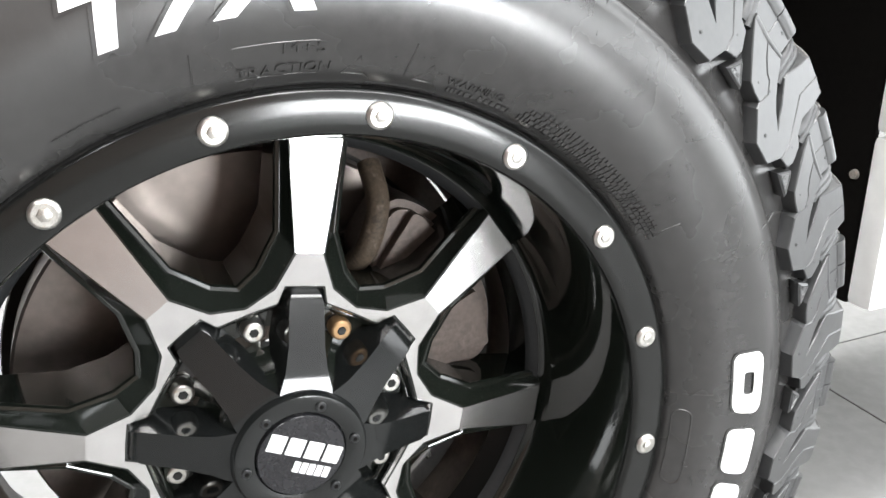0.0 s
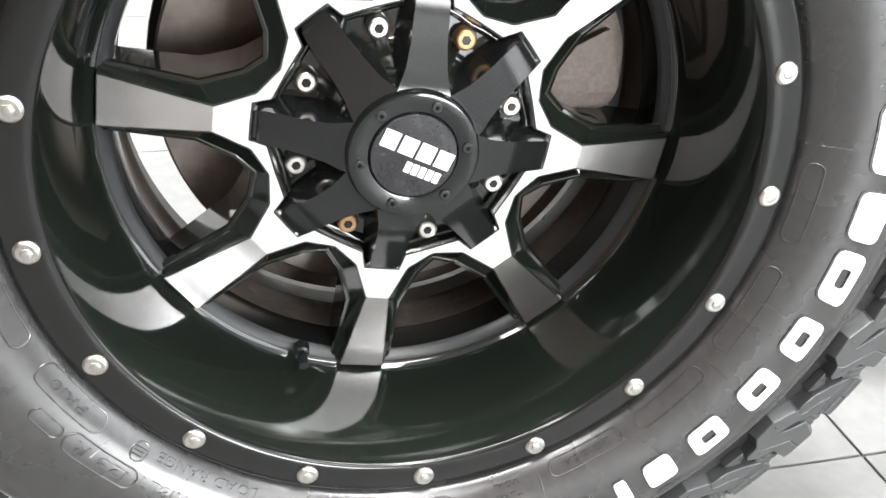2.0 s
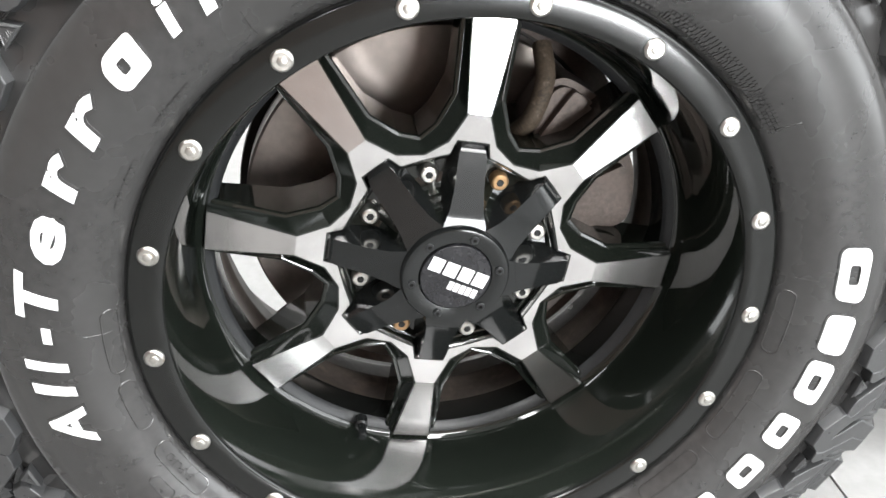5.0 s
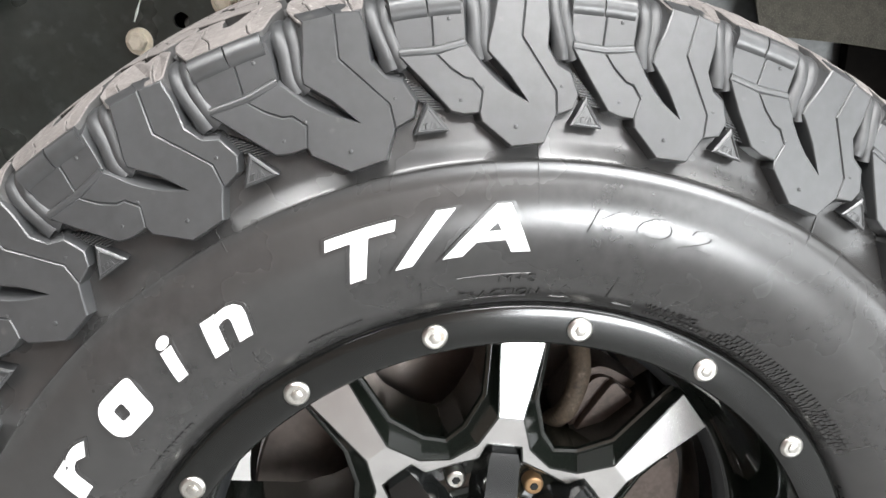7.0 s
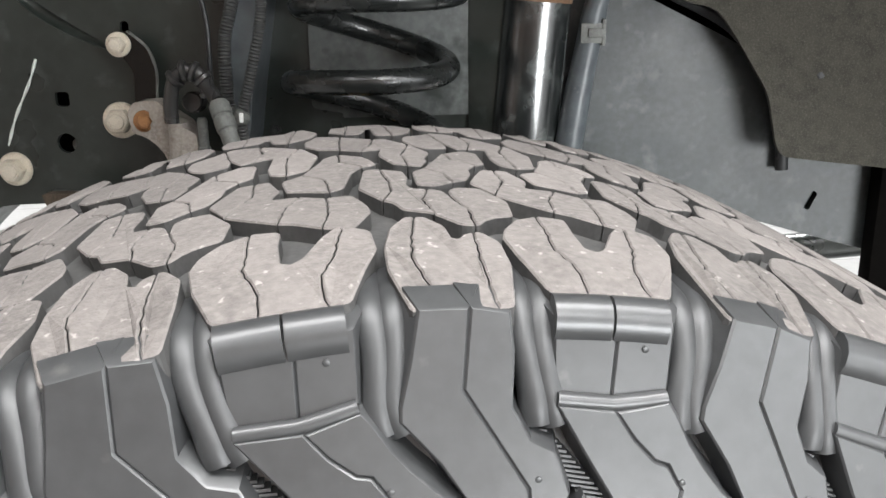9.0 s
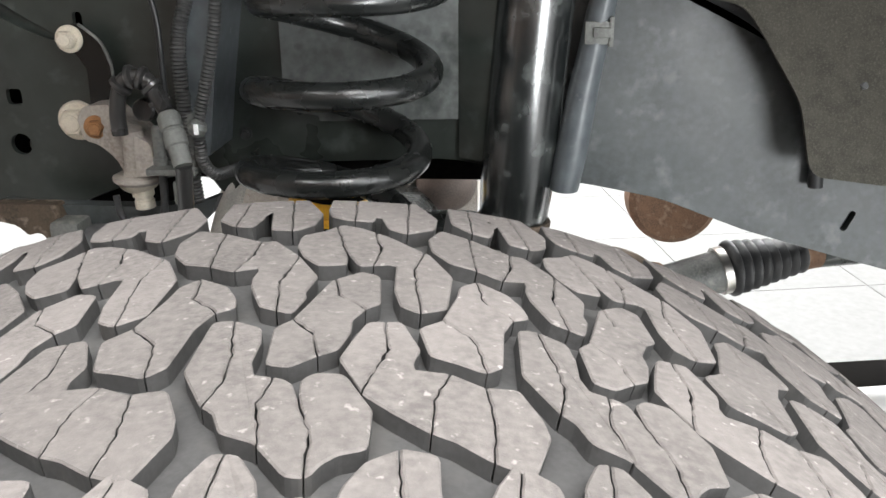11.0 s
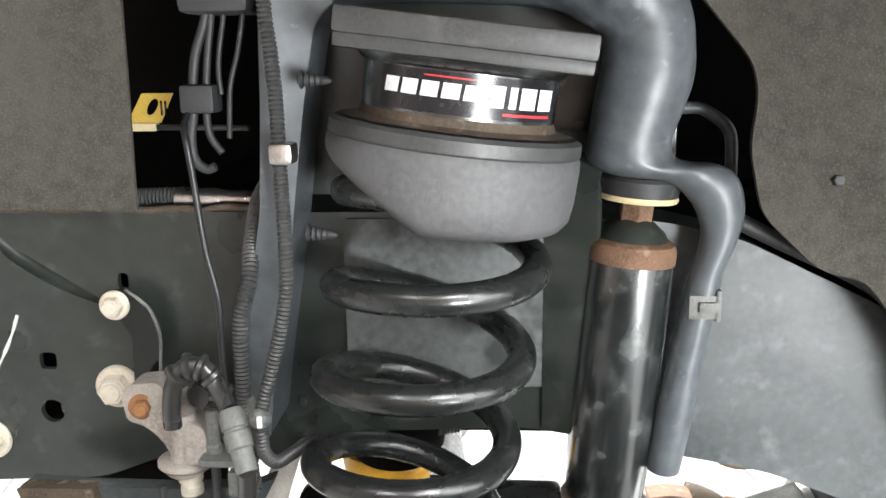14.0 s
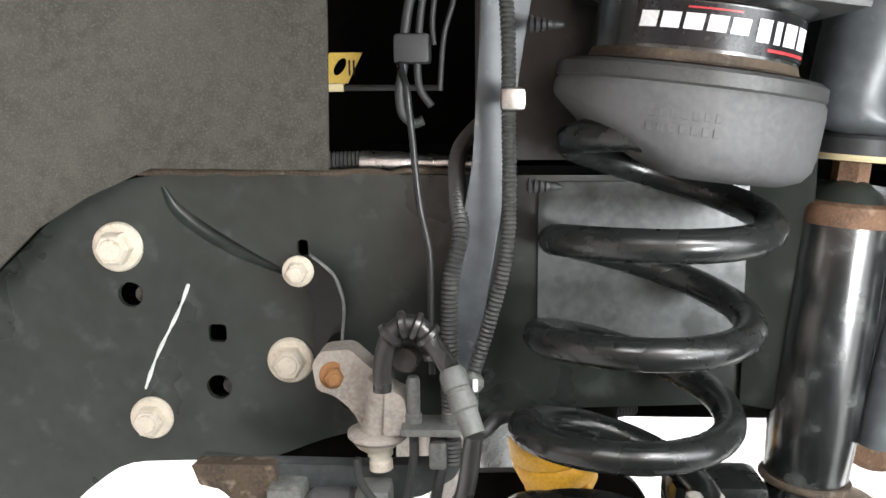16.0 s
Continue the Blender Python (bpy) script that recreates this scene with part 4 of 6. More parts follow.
def solid_on_sidewall(flat, a0, r0, scale_a, scale_r, shear, height):
    """Lay a flat mesh (x along the arc, y outward) on the sidewall and raise it."""
    bm = bmesh.new()
    bm.from_mesh(flat)
    for face in bm.faces:
        face.smooth = False
    bmesh.ops.triangulate(bm, faces=bm.faces)
    for _ in range(2):
        long_edges = [e for e in bm.edges if e.calc_length() * scale_r > 0.006]
        if long_edges:
            bmesh.ops.subdivide_edges(bm, edges=long_edges, cuts=1)
            bmesh.ops.triangulate(bm, faces=bm.faces)
    made = bmesh.ops.extrude_face_region(bm, geom=bm.faces[:])
    topped = {v for v in made["geom"] if isinstance(v, bmesh.types.BMVert)}
    for v in bm.verts:
        x, y = v.co.x + shear * v.co.y, v.co.y
        r = r0 + y * scale_r
        lift = height if v in topped else -0.001
        v.co = polar(a0 + math.degrees(x * scale_a / (r0 + 0.5 * scale_r)), r, base_y(r) - lift)
    return bm


def word(text, a0, a1, r0, cap, shear, height, mat, name, border=None, gap=0.12, offset=0.0):
    """Letters along the sidewall from angle a0 to a1, their tops outward."""
    pens = []
    x = 0.0
    for ch in text:
        if ch == " ":
            x += 0.35
            continue
        me = glyph_mesh(ch, offset)
        xs = [v.co.x for v in me.vertices]
        pens.append((ch, me, x - min(xs)))
        x += max(xs) - min(xs) + gap
    high = cap / 0.70
    arc = radians(a1 - a0) * (r0 + cap / 2)
    k = arc / (x - gap + shear * 0.7)
    for ch, me, start in pens:
        a = a0 + math.degrees(start * k / (r0 + cap / 2))
        flat = me.copy()
        part(name, solid_on_sidewall(flat, a, r0, k, high, shear, height), mat, tyre, smooth=40)
        if border:
            wide = glyph_mesh(ch, offset + border)
            part("letter_border", solid_on_sidewall(wide, a, r0, k, high, shear, height * 0.55), RUBBER, tyre, smooth=0)


def letter(ch, a0, a1, r0, cap, shear, height, mat, name, offset, border=0.0):
    """One character stretched between two angles of the sidewall, with a lower black border round it."""
    for extra, rise, stuff, title in ((0.0, height, mat, name),) + (((border, height * 0.55, RUBBER, "letter_border"),) if border else ()):
        me = glyph_mesh(ch, offset + extra)
        if extra == 0.0:
            xs = [v.co.x + shear * v.co.y for v in me.vertices]
            left, k = min(xs), radians(a1 - a0) * (r0 + cap / 2) / (max(xs) - min(xs))
        for v in me.vertices:
            v.co.x -= left
        part(title, solid_on_sidewall(me, a0, r0, k, cap / 0.70, shear, rise), stuff, tyre, smooth=40)


def brand_shape(a0, a1, r0, cap, height, ring):
    """A brand name's letter as a plain slanted shape: a solid bar or a rounded ring."""
    outline = soften([(0, 0), (1, 0), (1, 0.7), (0, 0.7)], 0.2, 4)
    n = len(outline)
    for grow, rise, stuff, title in ((0.0, height, LETTER_WHITE, "white_shape"), (0.05, height * 0.55, RUBBER, "letter_border")):
        bm = bmesh.new()
        vo = [bm.verts.new((0.5 + (x - 0.5) * (1 + 1.4 * grow), 0.35 + (y - 0.35) * (1 + 2 * grow), 0)) for x, y in outline]
        if ring:
            vh = [bm.verts.new((0.5 + (x - 0.5) * (0.38 - grow), 0.35 + (y - 0.35) * (0.36 - grow), 0)) for x, y in outline]
            for i in range(n):
                bm.faces.new((vo[i], vo[(i + 1) % n], vh[(i + 1) % n], vh[i]))
        else:
            bm.faces.new(vo)
        me = bpy.data.meshes.new("bar")
        bm.to_mesh(me)
        bm.free()
        k = radians(a1 - a0) * (r0 + cap / 2) / 1.12
        part(title, solid_on_sidewall(me, a0, r0, k, cap / 0.7, 0.16, rise), stuff, tyre, "plain raised white shape" if stuff is LETTER_WHITE else "", smooth=40)


def oval(a0, a1, r0, r1, height=0.0007):
    """A thin raised outline on the sidewall."""
    steps = []
    rm, rr = (r0 + r1) / 2, (r1 - r0) / 2
    da = math.degrees(rr / rm)
    for k in range(9):
        t = math.pi / 2 + math.pi * k / 8
        steps.append((a0 + da + da * math.cos(t), rm + rr * math.sin(t)))
    for k in range(1, 10):
        steps.append((a0 + da + (a1 - a0 - 2 * da) * k / 10, r0))
    for k in range(9):
        t = -math.pi / 2 + math.pi * k / 8
        steps.append((a1 - da + da * math.cos(t), rm + rr * math.sin(t)))
    for k in range(1, 10):
        steps.append((a1 - da - (a1 - a0 - 2 * da) * k / 10, r1))
    path = [polar(a, r, base_y(r)) for a, r in steps]
    bm = bmesh.new()
    sweep(bm, path + [path[0]], height, 6)
    part("moulded_outline", bm, RUBBER, tyre)


def line_mark(points, radius, name="moulded_line", mat=RUBBER):
    bm = bmesh.new()
    sweep(bm, [polar(a, r, base_y(r)) for a, r in points], radius, 6)
    part(name, bm, mat, tyre)


def build_writing():
    bold = dict(r0=0.2870, cap=0.0252, shear=0.22, height=0.0016, mat=LETTER_WHITE, name="white_letter", offset=0.032, border=0.035)
    spans = ((-106, -99.3), (-97.4, -94.2), (-93.2, -90.4), (-88.3, -85.6), (-84, -77.2), (-75.8, -69), (-66.4, -60.3), (-58.5, -51.8), (-49.5, -43.4), (-40.3, -37.6), (-35.5, -29.7))
    for ch, (a0, a1) in zip("All-Terrain", spans):
        letter(ch, a0 + 0.4, a1 + 0.4, **(dict(bold, r0=0.2848, cap=0.0284) if ch in "ern" or ch == "a" else bold))
    for ch, (a0, a1) in zip("T/A", ((-19.6, -12.0), (-13.4, -6.1), (-8.2, 1.5))):
        letter(ch, a0, a1, **bold)
    for ch, (a0, a1) in zip("KO2", ((7.2, 11.2), (12.5, 17.0), (17.4, 21.7))):
        letter(ch, a0, a1, 0.2980, 0.0130, 0.25, 0.0011, RUBBER, "moulded_letter", 0.012)
    shapes = ((80.5, 91, 1), (92.4, 100.3, 0), (101, 109.8, 1), (111.9, 119, 1), (121.3, 128.4, 1), (131.3, 138, 1), (140.6, 146, 0), (148.3, 150.6, 0), (153.7, 160.8, 1), (162.5, 170.3, 1))
    for a0, a1, ring in shapes:
        brand_shape(a0, a1, 0.2865, 0.0255, 0.0016, ring)
    small = dict(shear=0.0, height=0.0010, mat=RUBBER, name="moulded_letter")
    word("M+S", -1.9, 2.6, 0.2660, 0.0050, **small)
    word("TRACTION", -6.9, 3.3, 0.2562, 0.0046, **small)
    word("WARNING", 17.4, 25.2, 0.2562, 0.0036, **small)
    word("35X12.50R18LT", 205.4, 226.2, 0.2668, 0.0070, **small)
    word("LOAD RANGE", 208.2, 225.2, 0.2512, 0.0054, **small)
    word("E", 227.2, 229.2, 0.2540, 0.0050, **small)
    word("123 R", 227.6, 236.2, 0.2690, 0.0074, **small)
    word("PR10", 238.4, 245.2, 0.2540, 0.0050, **small)
    word("TUBELESS", 163.6, 170.5, 0.2598, 0.0034, **small)
    word("RADIAL", 163.4, 168.0, 0.2530, 0.0034, **small)
    word("213185A", 146.6, 155.8, 0.2538, 0.0042, **small)
    for a0, a1, r0, r1 in ((226.0, 237.9, 0.2660, 0.2792), (234.8, 248.0, 0.2506, 0.2622), (238.6, 243.8, 0.2692, 0.2778), (226.9, 229.5, 0.2512, 0.2618), (175.3, 202.4, 0.2528, 0.2648), (144.5, 158.1, 0.2508, 0.2612),
                           (127.6, 141.5, 0.2518, 0.2622), (106.9, 123.0, 0.2506, 0.2612), (89.2, 102.3, 0.2506, 0.2612), (-96, -84, 0.2510, 0.2615), (252, 262, 0.2510, 0.2615)):
        oval(a0, a1, r0, r1)
    for a in (86.3, 125.7, 160.2, 206.0, 233.0, 272, -32, -11.4, 12.1, 57):
        line_mark([(a, 0.2495), (a, 0.2600), (a + 0.3, 0.2735)], 0.0006)
    for a in (-28, 31, 66, 152, 200, 250):
        line_mark([(a, 0.3100), (a, 0.3330), (a, 0.3440)], 0.0005)
    # mould seam across the sidewall
    line_mark([(2.0, r) for r in (0.3345, 0.3375, 0.3410, 0.3450, 0.3520, 0.3580)], 0.0004)
    line_mark([(2.0, r) for r in (0.3120, 0.3180, 0.3240, 0.3290, 0.3330)], 0.0003)
    for r in (0.2552, 0.2716):
        line_mark([(-7.0 + 1.25 * k, r) for k in range(8)], 0.0004)
    for a0 in (4.6, 13.2):
        line_mark([(a0, 0.2545), (a0 + 2.8, 0.2545), (a0 + 1.9, 0.2640), (a0, 0.2545)], 0.0005)
    # fine print: rows of tiny unreadable bars
    rng = random.Random(4)
    for a0, a1, r, tall in [(*row, 0.0022) for row in ((28.5, 55, 0.2498), (28.5, 56, 0.2523), (29, 57, 0.2548), (29.5, 57, 0.2573), (31, 56, 0.2598), (18, 27, 0.2522), (-26, -19, 0.2580), (-52, -44, 0.2590), (-66, -58, 0.2580), (179, 198, 0.2545), (178, 200, 0.2580), (180, 197, 0.2615))] + [(186, 196.5, 0.3005, 0.0058), (198, 208, 0.3005, 0.0058)]:
        bm = bmesh.new()
        a = a0
        while a < a1:
            w = rng.uniform(0.25, 0.75) * (1.6 if tall > 0.003 else 1.0)
            p = [polar(b, q, base_y(q) - h) for h in (0.0008, -0.0004) for b, q in ((a, r), (a + w, r), (a + w, r + tall), (a, r + tall))]
            v = [bm.verts.new(c) for c in p]
            bm.faces.new(v[:4])
            for i in range(4):
                bm.faces.new((v[i], v[(i + 1) % 4], v[4 + (i + 1) % 4], v[4 + i]))
            a += w + rng.uniform(0.12, 0.4)
        tagged(part("fine_print", bm, RUBBER, tyre, smooth=0), kind="stuff")


build_carcass()
build_lugs()
build_tread()
build_writing()
# ---- vehicle: everything behind the wheel, in a frame turned ten degrees (s along the rail, d inward, z up) ----
VM = Matrix.Rotation(radians(-10), 4, "Z")


def place(s, d, z):
    return VM @ Vector((s, d, z))


# ---- chassis rail ----
rail = thing("chassis_rail", place(0, 0.72, 0.30), "black painted pressed-steel chassis rail with stains", "chassis rail")


def build_rail():
    outline = [(-0.95, 0.0), (-0.95, 0.25), (-0.78, 0.33), (-0.60, 0.447), (-0.534, 0.508), (-0.495, 0.529), (-0.448, 0.538), (-0.205, 0.535), (0.0, 0.535), (0.10, 0.525), (0.171, 0.508), (0.273, 0.458), (0.42, 0.375), (0.62, 0.28), (0.62, 0.18),
               (0.45, 0.236), (0.36, 0.260), (0.28, 0.283), (0.20, 0.313), (0.139, 0.326), (0.0, 0.350), (-0.127, 0.345), (-0.168, 0.339), (-0.183, 0.334), (-0.199, 0.323), (-0.208, 0.315), (-0.218, 0.314), (-0.232, 0.335), (-0.318, 0.319), (-0.371, 0.298), (-0.497, 0.293), (-0.535, 0.264), (-0.57, 0.225), (-0.62, 0.185), (-0.70, 0.13)]
    square = soften([(-0.4185, 0.3985), (-0.4035, 0.3985), (-0.4035, 0.4135), (-0.4185, 0.4135)], 0.004, 3)
    slot = soften([(-0.3425, 0.470), (-0.3335, 0.470), (-0.3335, 0.484), (-0.3425, 0.484)], 0.004, 3)
    rear_slot = soften([(0.365, 0.286), (0.371, 0.284), (0.379, 0.303), (0.373, 0.305)], 0.0028, 3)
    crease = smooth_path([(-0.450, 0, 0.527), (-0.440, 0, 0.509), (-0.418, 0, 0.491), (-0.386, 0, 0.472), (-0.352, 0, 0.456)], 6)

    def crease_half(k, n):
        return 0.0062 * (0.15 + 0.85 * math.sin(math.pi * (0.06 + 0.88 * k / (n - 1))))

    rim = [[], []]
    for k, c in enumerate(crease):
        way = (crease[min(k + 1, len(crease) - 1)] - crease[max(k - 1, 0)]).normalized()
        w = crease_half(k, len(crease))
        rim[0].append((c.x - way.z * w, c.z + way.x * w))
        rim[1].append((c.x + way.z * w, c.z - way.x * w))
    bm = bmesh.new()
    plate(bm, soften(outline, 0.02, 3), 0.684, 0.690, [circle(-0.482, 0.438, 0.0105), circle(-0.412, 0.360, 0.0105), square, slot, rear_slot, rim[0] + rim[1][::-1]])
    part("web", bm, FRAME_BLACK, rail, m=VM, smooth=30)
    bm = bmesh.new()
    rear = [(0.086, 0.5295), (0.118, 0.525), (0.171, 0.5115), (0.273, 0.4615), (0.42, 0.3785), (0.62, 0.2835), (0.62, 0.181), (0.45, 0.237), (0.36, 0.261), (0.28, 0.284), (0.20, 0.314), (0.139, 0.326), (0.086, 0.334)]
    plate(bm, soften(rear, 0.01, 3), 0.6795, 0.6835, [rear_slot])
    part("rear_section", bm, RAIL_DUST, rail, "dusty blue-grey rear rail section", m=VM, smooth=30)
    # Lighter sheet paints the lit area behind the coil; its blotches are stains.
    bm = bmesh.new()
    plate(bm, soften([(-0.150, 0.530), (-0.150, 0.395), (-0.118, 0.390), (-0.118, 0.385), (0.020, 0.388), (0.040, 0.400), (0.040, 0.530)], 0.006, 3), 0.6800, 0.6835)
    part("patch_plate", bm, PATCH_GREY, rail, "lighter grey sheet for the lit, stained rail behind the coil", m=VM, smooth=30)
    bm = bmesh.new()
    top = [(-0.60, 0.447), (-0.534, 0.508), (-0.495, 0.529), (-0.448, 0.538), (0.0, 0.535), (0.10, 0.525), (0.171, 0.508), (0.42, 0.375), (0.62, 0.28)]
    low = [(0.62, 0.18), (0.45, 0.236), (0.36, 0.260), (0.28, 0.283), (0.20, 0.313), (0.139, 0.326), (0.0, 0.350), (-0.136, 0.347), (-0.227, 0.341), (-0.318, 0.319), (-0.371, 0.298), (-0.497, 0.293), (-0.535, 0.264), (-0.62, 0.185), (-0.70, 0.13)]
    for chain in (top, low):
        a = [bm.verts.new((s, 0.687, z - 0.001)) for s, z in chain]
        b = [bm.verts.new((s, 0.790, z - 0.001)) for s, z in chain]
        for i in range(len(chain) - 1):
            bm.faces.new((a[i], a[i + 1], b[i + 1], b[i]))
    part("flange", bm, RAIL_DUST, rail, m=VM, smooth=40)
    # Black back sheet gives the rail's holes their unlit inside.
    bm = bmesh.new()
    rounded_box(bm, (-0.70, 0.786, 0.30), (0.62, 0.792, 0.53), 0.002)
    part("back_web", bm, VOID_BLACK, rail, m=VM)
    bm = bmesh.new()
    rings = []
    for k, c in enumerate(crease):
        way = (crease[min(k + 1, len(crease) - 1)] - crease[max(k - 1, 0)]).normalized()
        side = Vector((-way.z, 0, way.x))
        w = crease_half(k, len(crease)) + 0.0004
        rings.append([bm.verts.new(c + side * w * math.cos(a) + Vector((0, 0.6842 + 1.5 * w * math.sin(a), 0))) for a in [math.pi * q / 12 for q in range(13)]])
    for a, b in zip(rings, rings[1:]):
        for q in range(12):
            bm.faces.new((a[q], a[q + 1], b[q + 1], b[q]))
    part("pressed_crease", bm, FRAME_BLACK, rail, m=VM, smooth=80)
    bm = bmesh.new()
    path = [Vector((-0.433 - 0.042 * t + 0.0012 * math.sin(7 * t), 0.6832, 0.447 - 0.089 * t)) for t in [k / 14 for k in range(15)]]
    sweep(bm, path, lambda i: 0.0014 + 0.0005 * math.sin(i * 1.7), 6)
    part("chalk_mark", bm, CHALK, rail, "pale chalk stroke", m=VM)
    # dirt along the top edge, and the inner web's metal behind the round holes
    rng = random.Random(11)
    bm = bmesh.new()
    edge = [Vector((-0.47 + 0.0135 * k, 0.686, 0.5375 + rng.uniform(-0.0012, 0.0016))) for k in range(21)]
    sweep(bm, edge, lambda i: 0.0024 + 0.0016 * ((i * 7) % 5) / 5, 8)
    part("dirt_edge", bm, DARK_RUST, rail, "brown dirt along the rail's top edge", m=VM, smooth=60)
    # Black sheet behind the rear slot stands in for its unlit inside.
    bm = bmesh.new()
    rounded_box(bm, (0.352, 0.700, 0.272), (0.392, 0.706, 0.318), 0.001)
    part("hole_backing", bm, VOID_BLACK, rail, "black sheet that darkens the slot", m=VM)
    for s, z in ((-0.478, 0.4345), (-0.407, 0.3555)):
        bm = bmesh.new()
        rod(bm, (s, 0.700, z), (s, 0.712, z), [(0, 0.0060), (0.2, 0.0075), (1, 0.0085)], 20)
        part("hole_backing", bm, DUSTY_STEEL, rail, "grey metal seen through the hole", m=VM)
    for s, z, size in ((-0.489, 0.478, 0.0205), (-0.470, 0.333, 0.0180), (-0.351, 0.384, 0.0190)):
        hexagon_bolt("flange_bolt", place(s, 0.684, z), VM.to_3x3() @ Vector((0.05, -1, 0)), size, rail, label="zinc flange bolt")
    for s, z in ((-0.196, 0.487), (-0.19, 0.372)):
        hexagon_bolt("small_clip", place(s, 0.684, z), VM.to_3x3() @ Vector((0, -1, 0)), 0.006, rail, (PLASTIC,))


build_rail()

# ---- spring tower ----
tower = thing("spring_tower", place(-0.05, 0.68, 0.50), "grey-black pressed-steel spring and shock tower", "spring tower")


def build_tower():
    bm = bmesh.new()
    leg = [(-0.191, 0.80), (-0.196, 0.62), (-0.201, 0.545), (-0.213, 0.479), (-0.221, 0.418), (-0.222, 0.372), (-0.204, 0.362), (-0.196, 0.418), (-0.187, 0.470), (-0.180, 0.512), (-0.175, 0.553), (-0.171, 0.584), (-0.166, 0.623), (-0.156, 0.683), (-0.138, 0.700), (-0.12, 0.80)]
    plate(bm, soften(leg, 0.012, 3), 0.620, 0.686, depth=lambda s, z: 0.35 * max(0.0, s + 0.185))
    bevel_sharp(bm, 0.005, 3)
    part("tower_leg", bm, TOWER_GREY, tower, m=VM, smooth=50)
    # Black instead of tower grey paints the shade of the deep cavity.
    bm = bmesh.new()
    plate(bm, soften([(-0.20, 0.545), (0.12, 0.545), (0.12, 0.82), (-0.20, 0.82)], 0.004, 3), 0.715, 0.721)
    part("tower_back", bm, FRAME_BLACK, tower, m=VM)
    # one pressed shell: over the spring, down round the shock mount and out into the flange; outer and inner edge at each station
    stations = [(-0.190, 0.765, -0.190, 0.685), (-0.130, 0.775, -0.130, 0.695), (-0.040, 0.774, -0.045, 0.694), (0.036, 0.766, 0.010, 0.690), (0.086, 0.737, 0.034, 0.680), (0.112, 0.694, 0.050, 0.670), (0.118, 0.660, 0.051, 0.654), (0.117, 0.637, 0.048, 0.638), (0.110, 0.614, 0.044, 0.613), (0.104, 0.596, 0.041, 0.593), (0.106, 0.583, 0.042, 0.580), (0.119, 0.578, 0.060, 0.569), (0.139, 0.576, 0.100, 0.563), (0.154, 0.566, 0.118, 0.550), (0.160, 0.543, 0.128, 0.529), (0.156, 0.520, 0.127, 0.510), (0.147, 0.497, 0.121, 0.487), (0.144, 0.476, 0.118, 0.469), (0.139, 0.450, 0.114, 0.448), (0.133, 0.408, 0.106, 0.408), (0.127, 0.362, 0.099, 0.362), (0.121, 0.330, 0.095, 0.331)]
    outer = smooth_path([(o, 0, z) for o, z, _, _ in stations], 5)
    inner = smooth_path([(i, 0, z) for _, _, i, z in stations], 5)
    bm = bmesh.new()
    rings = []
    for o, i in zip(outer, inner):
        mid, half = (o + i) / 2, (o - i) / 2
        deep = min(0.036, max(0.016, half.length * 0.95))
        rings.append([bm.verts.new(mid + half * math.cos(a) + Vector((0, 0.652 - deep * math.sin(a), 0))) for a in [2 * math.pi * q / 24 for q in range(24)]])
    for a, b in zip(rings, rings[1:]):
        for q in range(24):
            bm.faces.new((a[q], a[(q + 1) % 24], b[(q + 1) % 24], b[q]))
    bm.faces.new(rings[0])
    bm.faces.new(rings[-1])
    part("tower_arch", bm, TOWER_GREY, tower, "smooth curved grey shell with a bent flange", m=VM, smooth=60)
    # Side wall whose black also stands for the shadow beside the shock.
    bm = bmesh.new()
    wall = [(0.012, 0.6790), (0.034, 0.6660), (0.052, 0.6580), (0.055, 0.6620), (0.036, 0.6700), (0.014, 0.6795)]
    low, top = [bm.verts.new((x, d, 0.352)) for x, d in wall], [bm.verts.new((x, d, 0.600)) for x, d in wall]
    for q in range(6):
        bm.faces.new((low[q], low[(q + 1) % 6], top[(q + 1) % 6], top[q]))
    part("tower_side", bm, FRAME_BLACK, tower, "side wall of the tower, black for the shadow beside the shock", m=VM)
    clip_body = bmesh.new()
    rounded_box(clip_body, (0.119, 0.636, 0.460), (0.140, 0.642, 0.479), 0.0015)
    rounded_box(clip_body, (0.139, 0.635, 0.458), (0.143, 0.648, 0.483), 0.0015)
    rounded_box(clip_body, (0.126, 0.633, 0.466), (0.141, 0.637, 0.474), 0.001)
    part("sheet_clip", clip_body, DUSTY_STEEL, tower, "small folded grey metal clip", m=VM)


build_tower()

# ---- coil spring and spacer ----


def coil_axis(z, d=0.605):
    return Vector((-0.054 + 0.15 * (z - 0.611), d, z))


spring = thing("coil_spring", place(-0.10, 0.605, 0.20), "thick black powder-coated coil spring", "coil spring")
bm = bmesh.new()
path = []
TURN_Z, RISE = 0.486, 0.0690
for k in range(0, 361):
    turn = -3.62 + 4.95 * k / 360
    z = TURN_Z + RISE * turn
    if z > 0.566:
        z = 0.566
    a = math.pi + 2 * math.pi * turn
    grow = 0.0705 if turn > -2.8 else 0.0705 - 0.012 * min(1, (-2.8 - turn) / 0.6)
    c = coil_axis(z)
    path.append(c + Vector((grow * math.cos(a), grow * math.sin(a), -0.15 * grow * math.cos(a))))
sweep(bm, path, 0.0110, 16)
part("coil", bm, COIL_BLACK, spring, m=VM, smooth=70)

spacer = thing("lift_spacer", place(-0.05, 0.605, 0.60), "black steel coil spring lift spacer with a label band", "spring spacer")


